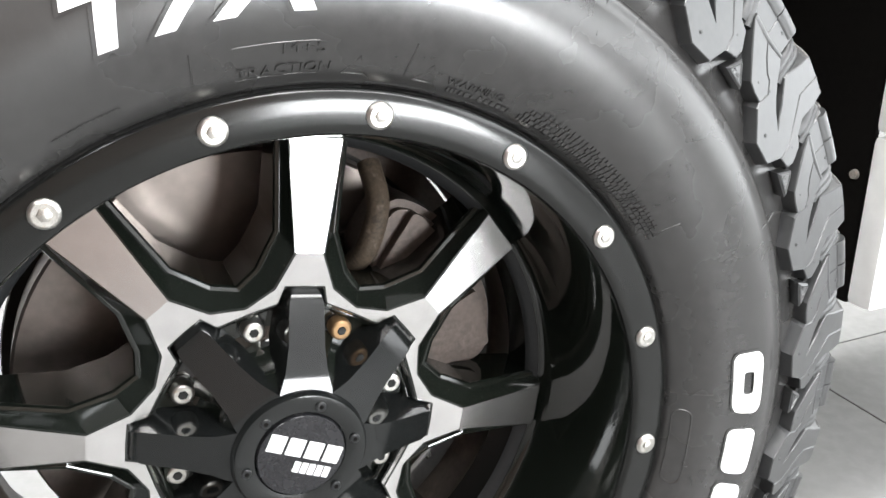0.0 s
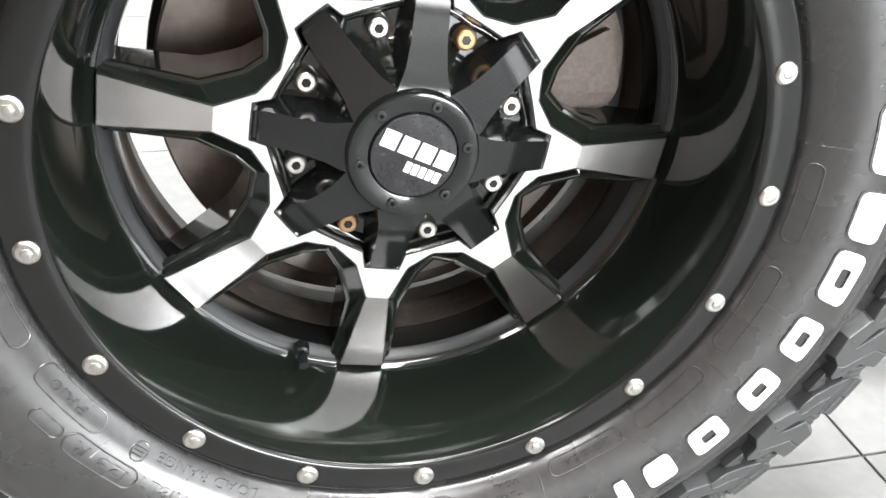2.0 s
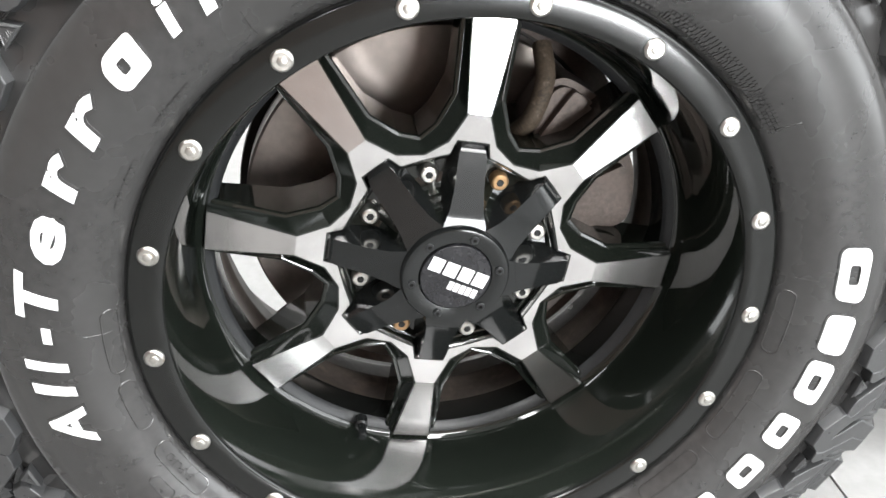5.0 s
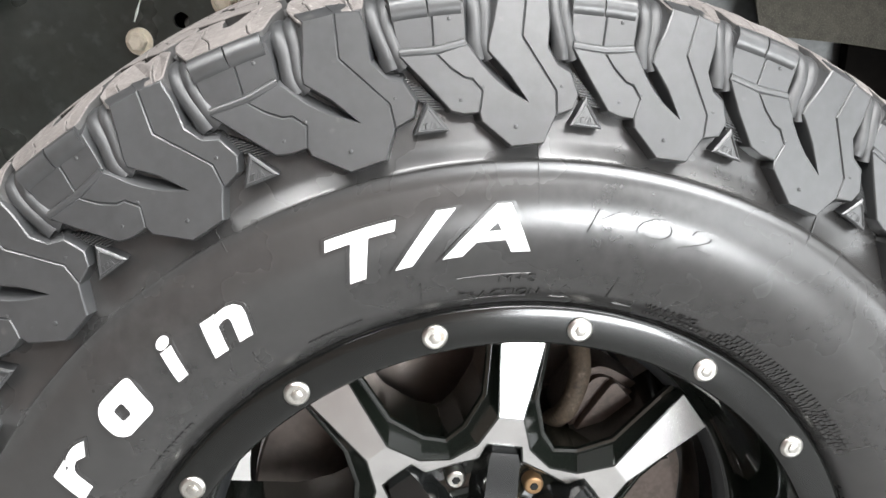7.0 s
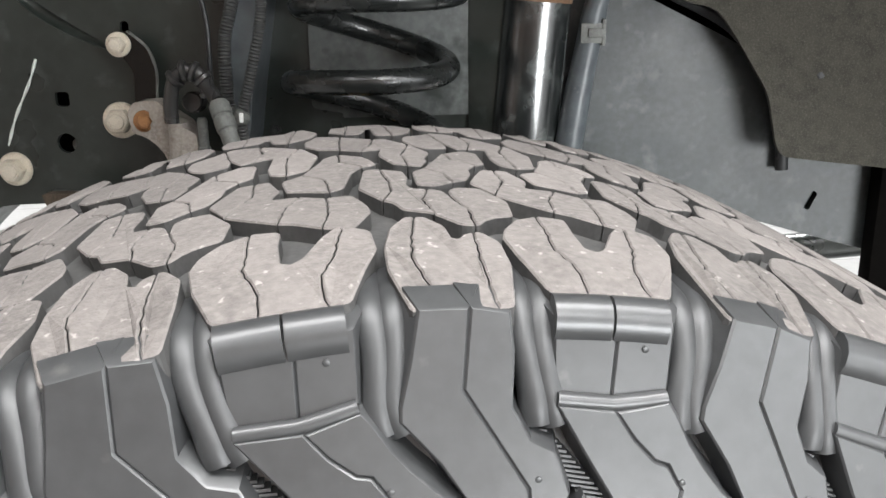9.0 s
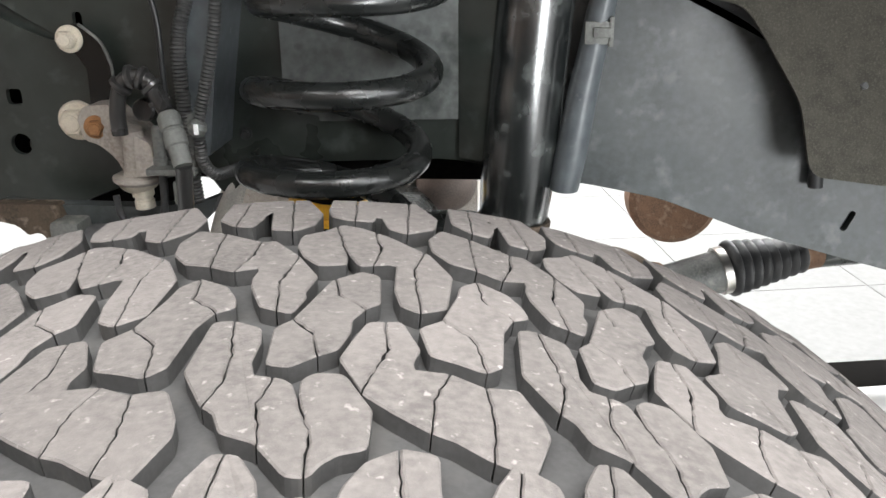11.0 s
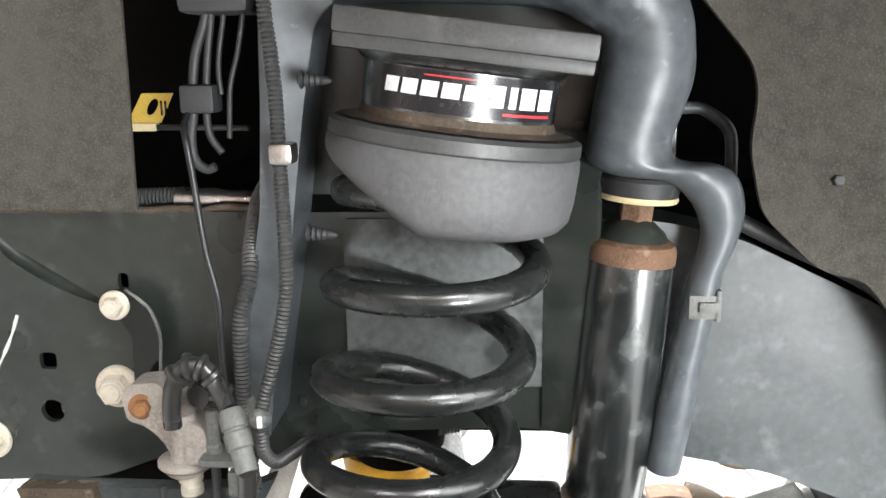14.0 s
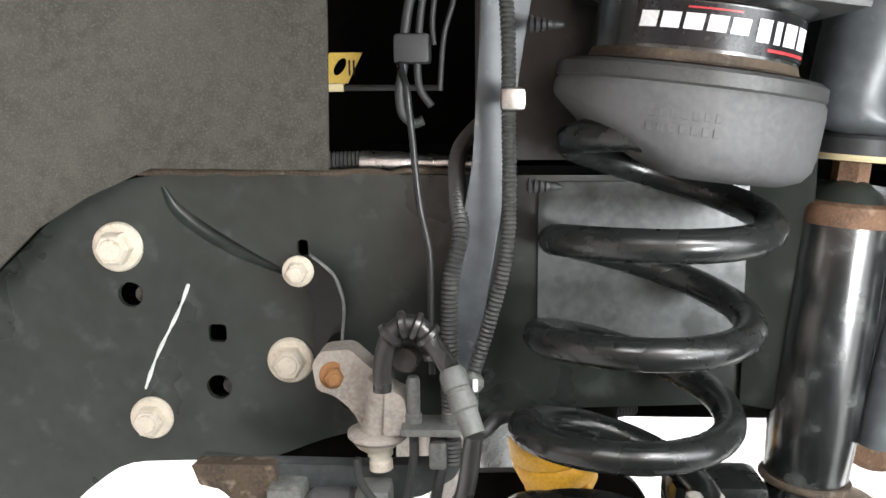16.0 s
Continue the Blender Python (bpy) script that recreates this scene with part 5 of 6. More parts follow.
def build_spacer():
    base = Matrix.Translation((-0.054, 0.605, 0.611)) @ Matrix.Rotation(math.atan(0.13), 4, "Y")
    here = VM @ base
    bm = bmesh.new()
    rounded_box(bm, (-0.080, -0.074, 0.0525), (0.083, 0.08, 0.0690), 0.003)
    rounded_box(bm, (-0.079, -0.072, 0.0440), (0.082, 0.08, 0.0530), 0.002)
    part("top_plate", bm, LOOM_GREY, spacer, "black stepped top plate", m=here)
    bm = bmesh.new()
    lathe(bm, [(0.0740, 0.0440), (0.0700, 0.0395), (0.0672, 0.0375), (0.0668, 0.004), (0.0700, -0.0005)], 64, axis="z")
    part("neck", bm, SHOCK_BLACK, spacer, m=here, smooth=30)
    bm = bmesh.new()
    lathe(bm, [(0.0670, 0.0085), (0.0690, 0.0030), (0.0730, 0.0012), (0.0800, 0.0006), (0.0660, 0.0002)], 64, axis="z")
    part("rust_ring", bm, DARK_RUST, spacer, "rusty seam at the neck", m=here)
    bm = bmesh.new()
    lathe(bm, [(0.0001, -0.0005), (0.0840, -0.0005), (0.0880, -0.0030), (0.0885, -0.0110), (0.0870, -0.0125)], 72, axis="z")
    part("flange", bm, LOOM_GREY, spacer, m=here, smooth=30)
    bm = bmesh.new()
    lathe(bm, [(0.0870, -0.0125), (0.0888, -0.0150), (0.0892, -0.0220), (0.0885, -0.0440), (0.0868, -0.0560), (0.0815, -0.0630), (0.0700, -0.0675), (0.0300, -0.0690), (0.0001, -0.0685)], 72, axis="z")
    for v in bm.verts:
        v.co.z += 0.46 * max(0.0, -v.co.x - 0.012) * min(1.0, max(0.0, -v.co.z - 0.020) / 0.042)
    part("isolator", bm, ISOLATOR, spacer, "grey rubber isolator cup", m=here, smooth=45)
    bm = bmesh.new()
    lathe(bm, [(0.0678, 0.0105), (0.0678, 0.0365)], 40, axis="z", a0=224, a1=340)
    band = part("label_band", bm, LABEL_BLACK, spacer, "black label with white and red bars", m=here)

    def label_bar(name, a0, a1, z0, z1, mat, slant=0.0):
        bm = bmesh.new()
        n = max(2, int(abs(a1 - a0) / 3))
        rows = []
        for r in (0.0677, 0.0684):
            for z, sl in ((z0, 0.0), (z1, slant)):
                rows.append([bm.verts.new((r * math.cos(radians(a0 + sl + (a1 - a0) * i / n)), r * math.sin(radians(a0 + sl + (a1 - a0) * i / n)), z)) for i in range(n + 1)])
        for i in range(n):
            bm.faces.new((rows[2][i], rows[2][i + 1], rows[3][i + 1], rows[3][i]))
            bm.faces.new((rows[0][i], rows[0][i + 1], rows[2][i + 1], rows[2][i]))
            bm.faces.new((rows[1][i], rows[1][i + 1], rows[3][i + 1], rows[3][i]))
        part(name, bm, mat, band, m=here, smooth=0)

    for k in range(5):
        label_bar("white_bar", 227.5 + 11.6 * k, 237.0 + 11.6 * k, 0.0205, 0.0300, LABEL_WHITE, 0.8)
    for x, w in ((288.0, 8.0), (299.0, 4.5), (306.0, 11.0), (319.5, 13.0)):
        label_bar("white_bar", x, x + w, 0.0180, 0.0315, LABEL_WHITE, 0.5)
    label_bar("red_bar", 252, 279, 0.0330, 0.0340, LABEL_RED)
    label_bar("red_bar", 296, 332, 0.0132, 0.0150, LABEL_RED)
    # pressed part numbers on the cup, too worn to read
    for row in range(2):
        for k in range(7):
            a = radians(246 + 4.2 * k)
            bm = bmesh.new()
            rounded_box(bm, (-0.0020, -0.0004, -0.0026), (0.0020, 0.0008, 0.0026), 0.0003)
            at = Matrix.Translation((0.0889 * math.cos(a), 0.0889 * math.sin(a), -0.0300 - 0.0085 * row)) @ Matrix.Rotation(a + math.pi / 2, 4, "Z")
            part("moulded_bar", bm, ISOLATOR, spacer, m=here @ at, smooth=0)


build_spacer()

# ---- bump stop and axle seat ----
seat = thing("axle_spring_perch", place(-0.115, 0.61, 0.16), "black axle spring perch under the coil spring", "axle perch")
bm = bmesh.new()
rod(bm, (-0.122, 0.606, 0.05), (-0.113, 0.606, 0.283), [(0, 0.070), (0.8, 0.070), (0.86, 0.082), (0.93, 0.082), (0.95, 0.066), (1, 0.062)], 40)
part("cup", bm, COIL_BLACK, seat, m=VM)
bm = bmesh.new()
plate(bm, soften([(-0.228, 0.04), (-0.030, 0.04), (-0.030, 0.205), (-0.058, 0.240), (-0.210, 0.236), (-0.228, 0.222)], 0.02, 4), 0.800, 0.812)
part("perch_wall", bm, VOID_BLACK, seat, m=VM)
stop = thing("bump_stop", place(-0.131, 0.745, 0.345), "yellow rubber bump stop hanging under the rail", "bump stop")
bm = bmesh.new()
rod(bm, (-0.118, 0.745, 0.349), (-0.121, 0.752, 0.300), [(0, 0.044), (0.1, 0.047), (0.8, 0.046), (1, 0.042)], 36)
part("mount", bm, VOID_BLACK, stop, m=VM)
bm = bmesh.new()
rod(bm, (-0.133, 0.752, 0.303), (-0.119, 0.757, 0.232), [(0, 0.036), (0.1, 0.040), (0.3, 0.041), (0.36, 0.037), (0.42, 0.040), (0.62, 0.036), (0.68, 0.032), (0.74, 0.034), (0.92, 0.026), (1, 0.016), (1, 0.0001)], 36)
part("rubber_cone", bm, YELLOW, stop, m=VM, smooth=60)
bm = bmesh.new()
rounded_box(bm, (-0.045, 0.645, 0.02), (0.030, 0.70, 0.296), 0.008)
part("axle_bracket", bm, COIL_BLACK, seat, m=VM)

axle = thing("front_axle", place(0.0, 0.62, 0.0), "dark cast front axle tube", "axle")
bm = bmesh.new()
rod(bm, (-0.02, 0.33, -0.01), (-0.18, 1.88, -0.09), [(0, 0.07), (0.1, 0.055), (0.8, 0.055), (0.9, 0.07), (1, 0.08)], 32)
part("tube", bm, COIL_BLACK, axle, m=VM)

# ---- shock absorber ----
shock = thing("shock_absorber", place(0.05, 0.66, 0.10), "glossy black shock absorber with a rusty top rim", "shock absorber")


def build_shock():
    def at(z):
        return Vector((0.0805 + 0.080 * (z - 0.5125), 0.670, z))
    bm = bmesh.new()
    rod(bm, at(0.293), at(0.500), [(0, 0.0300), (0.03, 0.0318), (0.22, 0.0342), (1, 0.0342)], 48)
    part("body", bm, SHOCK_BLACK, shock, m=VM)
    bm = bmesh.new()
    rod(bm, at(0.499), at(0.5165), [(0, 0.0346), (0.55, 0.0346), (0.85, 0.0325), (1, 0.028)], 48)
    part("top_rim", bm, RUSTY, shock, "rusty orange rim", m=VM)
    bm = bmesh.new()
    rod(bm, at(0.514), at(0.532), [(0, 0.028), (0.5, 0.024), (1, 0.012)], 32)
    part("dome", bm, FRAME_BLACK, shock, m=VM)
    bm = bmesh.new()
    rod(bm, at(0.530), at(0.547), [(0, 0.0135), (0.9, 0.0135), (1, 0.011)], 6)
    part("nut", bm, RUSTY, shock, "rust-stained hexagon nut", m=VM)
    bm = bmesh.new()
    rod(bm, at(0.547), at(0.5515), [(0, 0.0300), (0.5, 0.0312), (1, 0.0305)], 40)
    part("washer", bm, CREAM, shock, "cream-coloured washer", m=VM)
    bm = bmesh.new()
    rod(bm, at(0.5515), at(0.566), [(0, 0.0305), (0.8, 0.0318), (1, 0.0300)], 40)
    part("bushing", bm, PLASTIC, shock, m=VM)
    bm = bmesh.new()
    rod(bm, at(0.2915), at(0.2975), [(0, 0.0330), (0.3, 0.0352), (0.7, 0.0352), (1, 0.0342)], 48)
    part("lower_rim", bm, DARK_RUST, shock, "thin rusty lower rim", m=VM)
    bm = bmesh.new()
    rod(bm, at(0.294), at(0.06), [(0, 0.0300), (1, 0.0300)], 40)
    part("inner_tube", bm, SHOCK_BLACK, shock, m=VM)


build_shock()

# ---- hoses, lines and brackets on the rail ----


def hose(name, label, category, points, radius, mat, ribs=0, depth=0.58, n=10, parent=None):
    pts = [p if len(p) == 3 else (p[0], depth, p[1]) for p in points]
    path = smooth_path(pts, 20 if ribs else 8)
    if ribs:
        # even steps along the run, so that the ribs keep one pitch
        fine, carry = [path[0]], 0.0
        for p, q in zip(path, path[1:]):
            length = (q - p).length
            while carry + 0.0016 <= length:
                carry += 0.0016
                fine.append(p.lerp(q, carry / length))
            carry -= length
        path = fine
    r = (lambda i: radius * (1.12 if i % 2 else 0.86)) if ribs else radius
    bm = bmesh.new()
    sweep(bm, path, r, n)
    if parent is not None:
        return part(name, bm, mat, parent, m=VM, smooth=60)
    return alone(name, bm, mat, label, category, VM, 60)


hose("brake_line", "thin glossy black steel brake line along the tower", "brake line", [(-0.254, 0.64, 0.625), (-0.249, 0.61, 0.612), (-0.245, 0.602), (-0.243, 0.584), (-0.241, 0.564), (-0.239, 0.541), (-0.236, 0.517), (-0.230, 0.484), (-0.230, 0.435), (-0.229, 0.40)], 0.0025, STEP_BLACK, depth=0.60)
hose("wiring_loom", "ribbed black wiring loom clipped to the tower", "wiring loom", [(-0.184, 0.80), (-0.181, 0.696), (-0.178, 0.661), (-0.176, 0.625), (-0.176, 0.592), (-0.175, 0.531), (-0.177, 0.488), (-0.189, 0.439), (-0.200, 0.401), (-0.201, 0.590, 0.381), (-0.201, 0.595, 0.366), (-0.195, 0.605, 0.354), (-0.187, 0.625, 0.352), (-0.176, 0.655, 0.348), (-0.135, 0.700, 0.328), (-0.06, 0.740, 0.325)], 0.0050, LOOM_GREY, ribs=1, depth=0.588)
hose("wiring_loom", "ribbed black wiring loom behind the brake line", "wiring loom", [(-0.185, 0.715, 0.585), (-0.211, 0.672, 0.556), (-0.2115, 0.632, 0.522), (-0.209, 0.612, 0.499), (-0.216, 0.466), (-0.217, 0.424), (-0.217, 0.381), (-0.214, 0.33)], 0.0060, LOOM_GREY, ribs=1, depth=0.605)
brake_hose = thing("brake_hose", place(-0.21, 0.575, 0.30), "black rubber brake hose with a ribbed elbow and steel ferrule", "hose")
hose("elbow", "", "", [(-0.262, 0.395), (-0.262, 0.411), (-0.259, 0.428), (-0.253, 0.439), (-0.244, 0.443), (-0.234, 0.440), (-0.227, 0.572, 0.430), (-0.219, 0.565, 0.421), (-0.214, 0.560, 0.416)], 0.0066, RUBBER, depth=0.575, parent=brake_hose)
for s0, z0, way_s, way_z in ((-0.256, 0.435, 0.7, 0.7), (-0.247, 0.4425, 1, 0.2), (-0.238, 0.4415, 1, -0.4), (-0.230, 0.435, 0.7, -0.8), (-0.2245, 0.423, 0.4, -1)):
    bm = bmesh.new()
    c, way = Vector((s0, 0.575, z0)), Vector((way_s, 0, way_z)).normalized()
    rod(bm, c - way * 0.0032, c + way * 0.0032, [(0, 0.0070), (0.25, 0.0098), (0.75, 0.0098), (1, 0.0070)], 20)
    part("elbow_ring", bm, RUBBER, brake_hose, m=VM, smooth=40)
bm = bmesh.new()
rod(bm, (-0.214, 0.560, 0.416), (-0.198, 0.540, 0.378), [(0, 0.0074), (0.08, 0.0094), (0.30, 0.0094), (0.32, 0.0082), (0.36, 0.0082), (0.38, 0.0094), (0.62, 0.0094), (0.65, 0.0080), (1, 0.0076)], 24)
part("ferrule", bm, DUSTY_STEEL, brake_hose, "dusty grey crimped metal ferrule", m=VM, smooth=30)
hose("hose_run", "", "", [(-0.198, 0.540, 0.378), (-0.204, 0.550, 0.335), (-0.212, 0.565, 0.31), (-0.219, 0.28), (-0.223, 0.24), (-0.226, 0.18)], 0.0066, RUBBER, depth=0.575, parent=brake_hose)
for k in range(11):
    bm = bmesh.new()
    z = 0.300 - 0.0105 * k
    c = Vector((-0.2165 - 0.085 * (0.300 - z), 0.575, z))
    rod(bm, c + Vector((-0.009, 0, -0.003)), c + Vector((0.009, 0, 0.003)), [(0, 0.0045), (0.2, 0.0062), (0.8, 0.0062), (1, 0.0045)], 14)
    part("guard_coil", bm, RUBBER, brake_hose, m=VM, smooth=40)
hose("sensor_cable", "thin black sensor cable below the bracket", "cable", [(-0.285, 0.335), (-0.282, 0.315), (-0.262, 0.292), (-0.240, 0.288), (-0.226, 0.262)], 0.0030, PLASTIC, depth=0.60)
hose("harness_cable", "black taped harness along the wheel arch", "cable", [(0.15, 0.535), (0.19, 0.515), (0.255, 0.484), (0.283, 0.462), (0.313, 0.420), (0.330, 0.370), (0.334, 0.33)], 0.0065, PLASTIC, depth=0.668)
hose("air_pipe", "grey pipe bending behind the tower", "pipe", [(0.085, 0.612), (0.124, 0.615), (0.138, 0.613), (0.154, 0.602), (0.160, 0.589), (0.161, 0.560), (0.161, 0.50)], 0.0050, TOWER_GREY, depth=0.70)
hose("steel_rod", "thin grey rod behind the tower", "rod", [(0.14, 0.545), (0.17, 0.528), (0.20, 0.512)], 0.0034, TOWER_GREY, depth=0.70)

loom_clip = thing("loom_clip", place(-0.173, 0.58, 0.595), "grey metal band round the wiring loom", "clip")
bm = bmesh.new()
rounded_box(bm, (-0.1815, 0.578, 0.586), (-0.1645, 0.600, 0.601), 0.004)
part("band", bm, STEEL, loom_clip, m=VM)
for z in (0.643, 0.535):
    clip_pin = thing("fir_tree_clip", place(-0.15, 0.60, z), "small black ribbed push-in clip", "clip", "tower clips")
    bm = bmesh.new()
    prof = [(0, 0.003)]
    for k in range(5):
        prof += [(0.1 + 0.16 * k, 0.0065 - 0.0008 * k), (0.2 + 0.16 * k, 0.003)]
    rod(bm, (-0.163, 0.602, z), (-0.139, 0.598, z - 0.001), prof + [(1, 0.001)], 14)
    part("pin", bm, PLASTIC, clip_pin, m=VM)

foot_clip = thing("loom_clip", place(-0.199, 0.582, 0.398), "small white plastic clip on the wiring loom", "clip")
bm = bmesh.new()
rod(bm, (-0.2035, 0.584, 0.394), (-0.196, 0.584, 0.404), [(0, 0.0050), (0.3, 0.0078), (0.7, 0.0078), (1, 0.0050)], 18)
part("collar", bm, DUSTY_STEEL, foot_clip, m=VM)
bm = bmesh.new()
rounded_box(bm, (-0.200, 0.5745, 0.395), (-0.196, 0.5775, 0.404), 0.0012)
part("tab", bm, LABEL_WHITE, foot_clip, m=VM)

bundle = thing("wire_bundle", place(-0.24, 0.64, 0.60), "dark wires and a steel pipe held by a black block", "wire bundle")
bm = bmesh.new()
rounded_box(bm, (-0.256, 0.622, 0.619), (-0.2305, 0.646, 0.6395), 0.003)
part("holder_block", bm, PLASTIC, bundle, m=VM)
bm = bmesh.new()
rounded_box(bm, (-0.249, 0.610, 0.689), (-0.198, 0.66, 0.735), 0.006)
part("upper_block", bm, PLASTIC, bundle, m=VM)
for pts, r in (([(-0.234, 0.71), (-0.236, 0.687), (-0.245, 0.662), (-0.249, 0.637), (-0.250, 0.618), (-0.253, 0.600), (-0.251, 0.584), (-0.243, 0.577), (-0.236, 0.579)], 0.0036), ([(-0.231, 0.71), (-0.232, 0.687), (-0.236, 0.662), (-0.239, 0.637), (-0.240, 0.617), (-0.238, 0.601), (-0.230, 0.589)], 0.0028), ([(-0.222, 0.71), (-0.223, 0.687), (-0.227, 0.666), (-0.229, 0.648), (-0.228, 0.632)], 0.0020), ([(-0.207, 0.71), (-0.209, 0.687), (-0.214, 0.662), (-0.221, 0.637), (-0.224, 0.60)], 0.0020)):
    hose("wire", "", "", pts, r, PLASTIC, depth=0.634, parent=bundle)

strap = thing("steel_strap", place(-0.325, 0.675, 0.39), "bent black steel strap bolted to the rail", "bracket")
bm = bmesh.new()
plate(bm, soften([(-0.347, 0.458), (-0.345, 0.474), (-0.328, 0.475), (-0.310, 0.458), (-0.303, 0.436), (-0.306, 0.390), (-0.328, 0.390), (-0.326, 0.436), (-0.335, 0.450)], 0.005, 3), 0.664, 0.668)
bevel_sharp(bm, 0.001)
part("strip", bm, LIP_BLACK, strap, m=VM)
# Pale strip along the strap stands in for its edge highlight.
bm = bmesh.new()
sweep(bm, smooth_path([(-0.329, 0.6655, 0.4745), (-0.311, 0.6655, 0.459), (-0.3035, 0.6655, 0.437), (-0.3050, 0.6655, 0.412), (-0.3065, 0.6655, 0.391)], 6), 0.0017, 8)
part("worn_edge", bm, DUSTY_STEEL, strap, "pale strip for the edge highlight", m=VM, smooth=60)
hexagon_bolt("strap_bolt", place(-0.338, 0.664, 0.462), VM.to_3x3() @ Vector((0.05, -1, 0)), 0.0125, strap, label="small zinc flange bolt")

cast = thing("hose_bracket", place(-0.29, 0.63, 0.34), "pale grey cast brake hose bracket with a rusty bolt", "bracket")
bm = bmesh.new()
plate(bm, soften([(-0.321, 0.399), (-0.314, 0.409), (-0.292, 0.411), (-0.277, 0.397), (-0.262, 0.387), (-0.262, 0.350), (-0.285, 0.350), (-0.290, 0.362), (-0.303, 0.374), (-0.318, 0.380)], 0.005, 3), 0.622, 0.650)
bevel_sharp(bm, 0.004, 3)
part("casting", bm, CAST_PALE, cast, m=VM)
bm = bmesh.new()
rod(bm, (-0.272, 0.622, 0.346), (-0.268, 0.612, 0.392), [(0, 0.0135), (0.3, 0.0105), (0.9, 0.0100), (1, 0.0085)], 24)
part("socket", bm, CAST_PALE, cast, "round cast hose socket", m=VM, smooth=50)
bm = bmesh.new()
plate(bm, soften([(-0.264, 0.388), (-0.250, 0.380), (-0.247, 0.352), (-0.266, 0.350)], 0.004, 3), 0.604, 0.632)
bevel_sharp(bm, 0.003)
part("side_lobe", bm, CAST_PALE, cast, m=VM)
bm = bmesh.new()
rod(bm, (-0.272, 0.624, 0.349), (-0.272, 0.624, 0.341), [(0, 0.0200), (0.2, 0.0232), (0.6, 0.0232), (1, 0.0200)], 36)
part("flange", bm, CAST_PALE, cast, m=VM, smooth=40)
bm = bmesh.new()
rod(bm, (-0.272, 0.624, 0.341), (-0.271, 0.624, 0.334), [(0, 0.0185), (0.5, 0.0165), (1, 0.0125)], 30)
rod(bm, (-0.271, 0.624, 0.335), (-0.270, 0.624, 0.316), [(0, 0.0098), (0.35, 0.0098), (0.4, 0.0080), (0.55, 0.0080), (0.6, 0.0090), (0.95, 0.0090), (1, 0.0070)], 20)
part("fitting", bm, ZINC, cast, "bright zinc fitting", m=VM, smooth=35)
bm = bmesh.new()
rod(bm, (-0.248, 0.592, 0.412), (-0.247, 0.606, 0.411), [(0, 0.0085), (0.15, 0.0100), (1, 0.0100)], 24)
part("rubber_plug", bm, RUBBER, cast, "black rubber plug", m=VM)
bm = bmesh.new()
rounded_box(bm, (-0.252, 0.590, 0.3555), (-0.208, 0.622, 0.3615), 0.002)
part("ledge", bm, DUSTY_STEEL, cast, "dusty grey sheet ledge", m=VM)
for s0, z0, z1, r in ((-0.2435, 0.3600, 0.3960, 0.0050), (-0.2150, 0.3600, 0.4080, 0.0064)):
    bm = bmesh.new()
    rod(bm, (s0, 0.606, z0), (s0, 0.606, z1), [(0, r * 1.25), (0.2, r * 1.25), (0.24, r), (0.9, r), (1, r * 0.75)], 20)
    part("line_fitting", bm, DUSTY_STEEL, cast, "dusty grey line fitting", m=VM, smooth=35)
hose("lower_line", "", "", [(-0.2435, 0.356), (-0.244, 0.33), (-0.250, 0.29), (-0.252, 0.24)], 0.0036, PLASTIC, depth=0.606, parent=cast)
hose("lower_line", "", "", [(-0.2150, 0.356), (-0.222, 0.33), (-0.229, 0.29), (-0.231, 0.24)], 0.0042, PLASTIC, depth=0.606, parent=cast)
bm = bmesh.new()
rounded_box(bm, (-0.2320, 0.596, 0.328), (-0.2190, 0.612, 0.349), 0.003)
part("line_clamp", bm, DUSTY_STEEL, cast, m=VM)
hexagon_bolt("rusty_bolt", place(-0.305, 0.623, 0.391), VM.to_3x3() @ Vector((0.25, -1, 0)), 0.0105, cast, (ORANGE_RUST,), "rusty orange bolt")

conduit = thing("foil_sleeve", place(-0.24, 0.74, 0.55), "silver foil sleeve on a ribbed conduit", "conduit")
bm = bmesh.new()
rod(bm, (-0.292, 0.700, 0.5445), (-0.19, 0.700, 0.5425), [(0, 0.0092), (0.1, 0.0098), (0.2, 0.0090), (0.3, 0.0094), (0.4, 0.0078), (0.5, 0.0072), (0.56, 0.0080), (0.64, 0.0068), (0.8, 0.0072), (1, 0.0062)], 18)
part("foil", bm, FOIL, conduit, m=VM)
hose("ribbed_end", "", "", [(-0.36, 0.545), (-0.33, 0.545), (-0.288, 0.546)], 0.0075, LOOM_GREY, ribs=1, depth=0.700, parent=conduit)

tag = thing("yellow_tag", place(-0.29, 0.68, 0.60), "yellow plastic tag with an oval hole", "tag")
bm = bmesh.new()
plate(bm, [(-0.329, 0.607), (-0.301, 0.607), (-0.289, 0.631), (-0.315, 0.631)], 0.700, 0.702, [[(-0.307 + 0.0045 * math.cos(t) + 0.003 * math.sin(t), 0.6200 + 0.0068 * math.sin(t)) for t in [2 * math.pi * k / 16 for k in range(16)]]])
part("card", bm, TAG_YELLOW, tag, m=VM, smooth=0)
bm = bmesh.new()
rounded_box(bm, (-0.340, 0.696, 0.6005), (-0.304, 0.706, 0.6070), 0.001)
part("edge_strip", bm, CREAM, tag, "cream edge strip", m=VM)
for k in range(2):
    bm = bmesh.new()
    rounded_box(bm, (-0.3000 + 0.0035 * k, 0.6992, 0.613), (-0.2985 + 0.0035 * k, 0.7002, 0.625), 0)
    part("print_bar", bm, LABEL_BLACK, tag, m=VM)
bm = bmesh.new()
rod(bm, (-0.305, 0.700, 0.6035), (-0.225, 0.690, 0.603), [(0, 0.0026), (1, 0.0024)], 10)
part("tie", bm, PLASTIC, tag, m=VM)

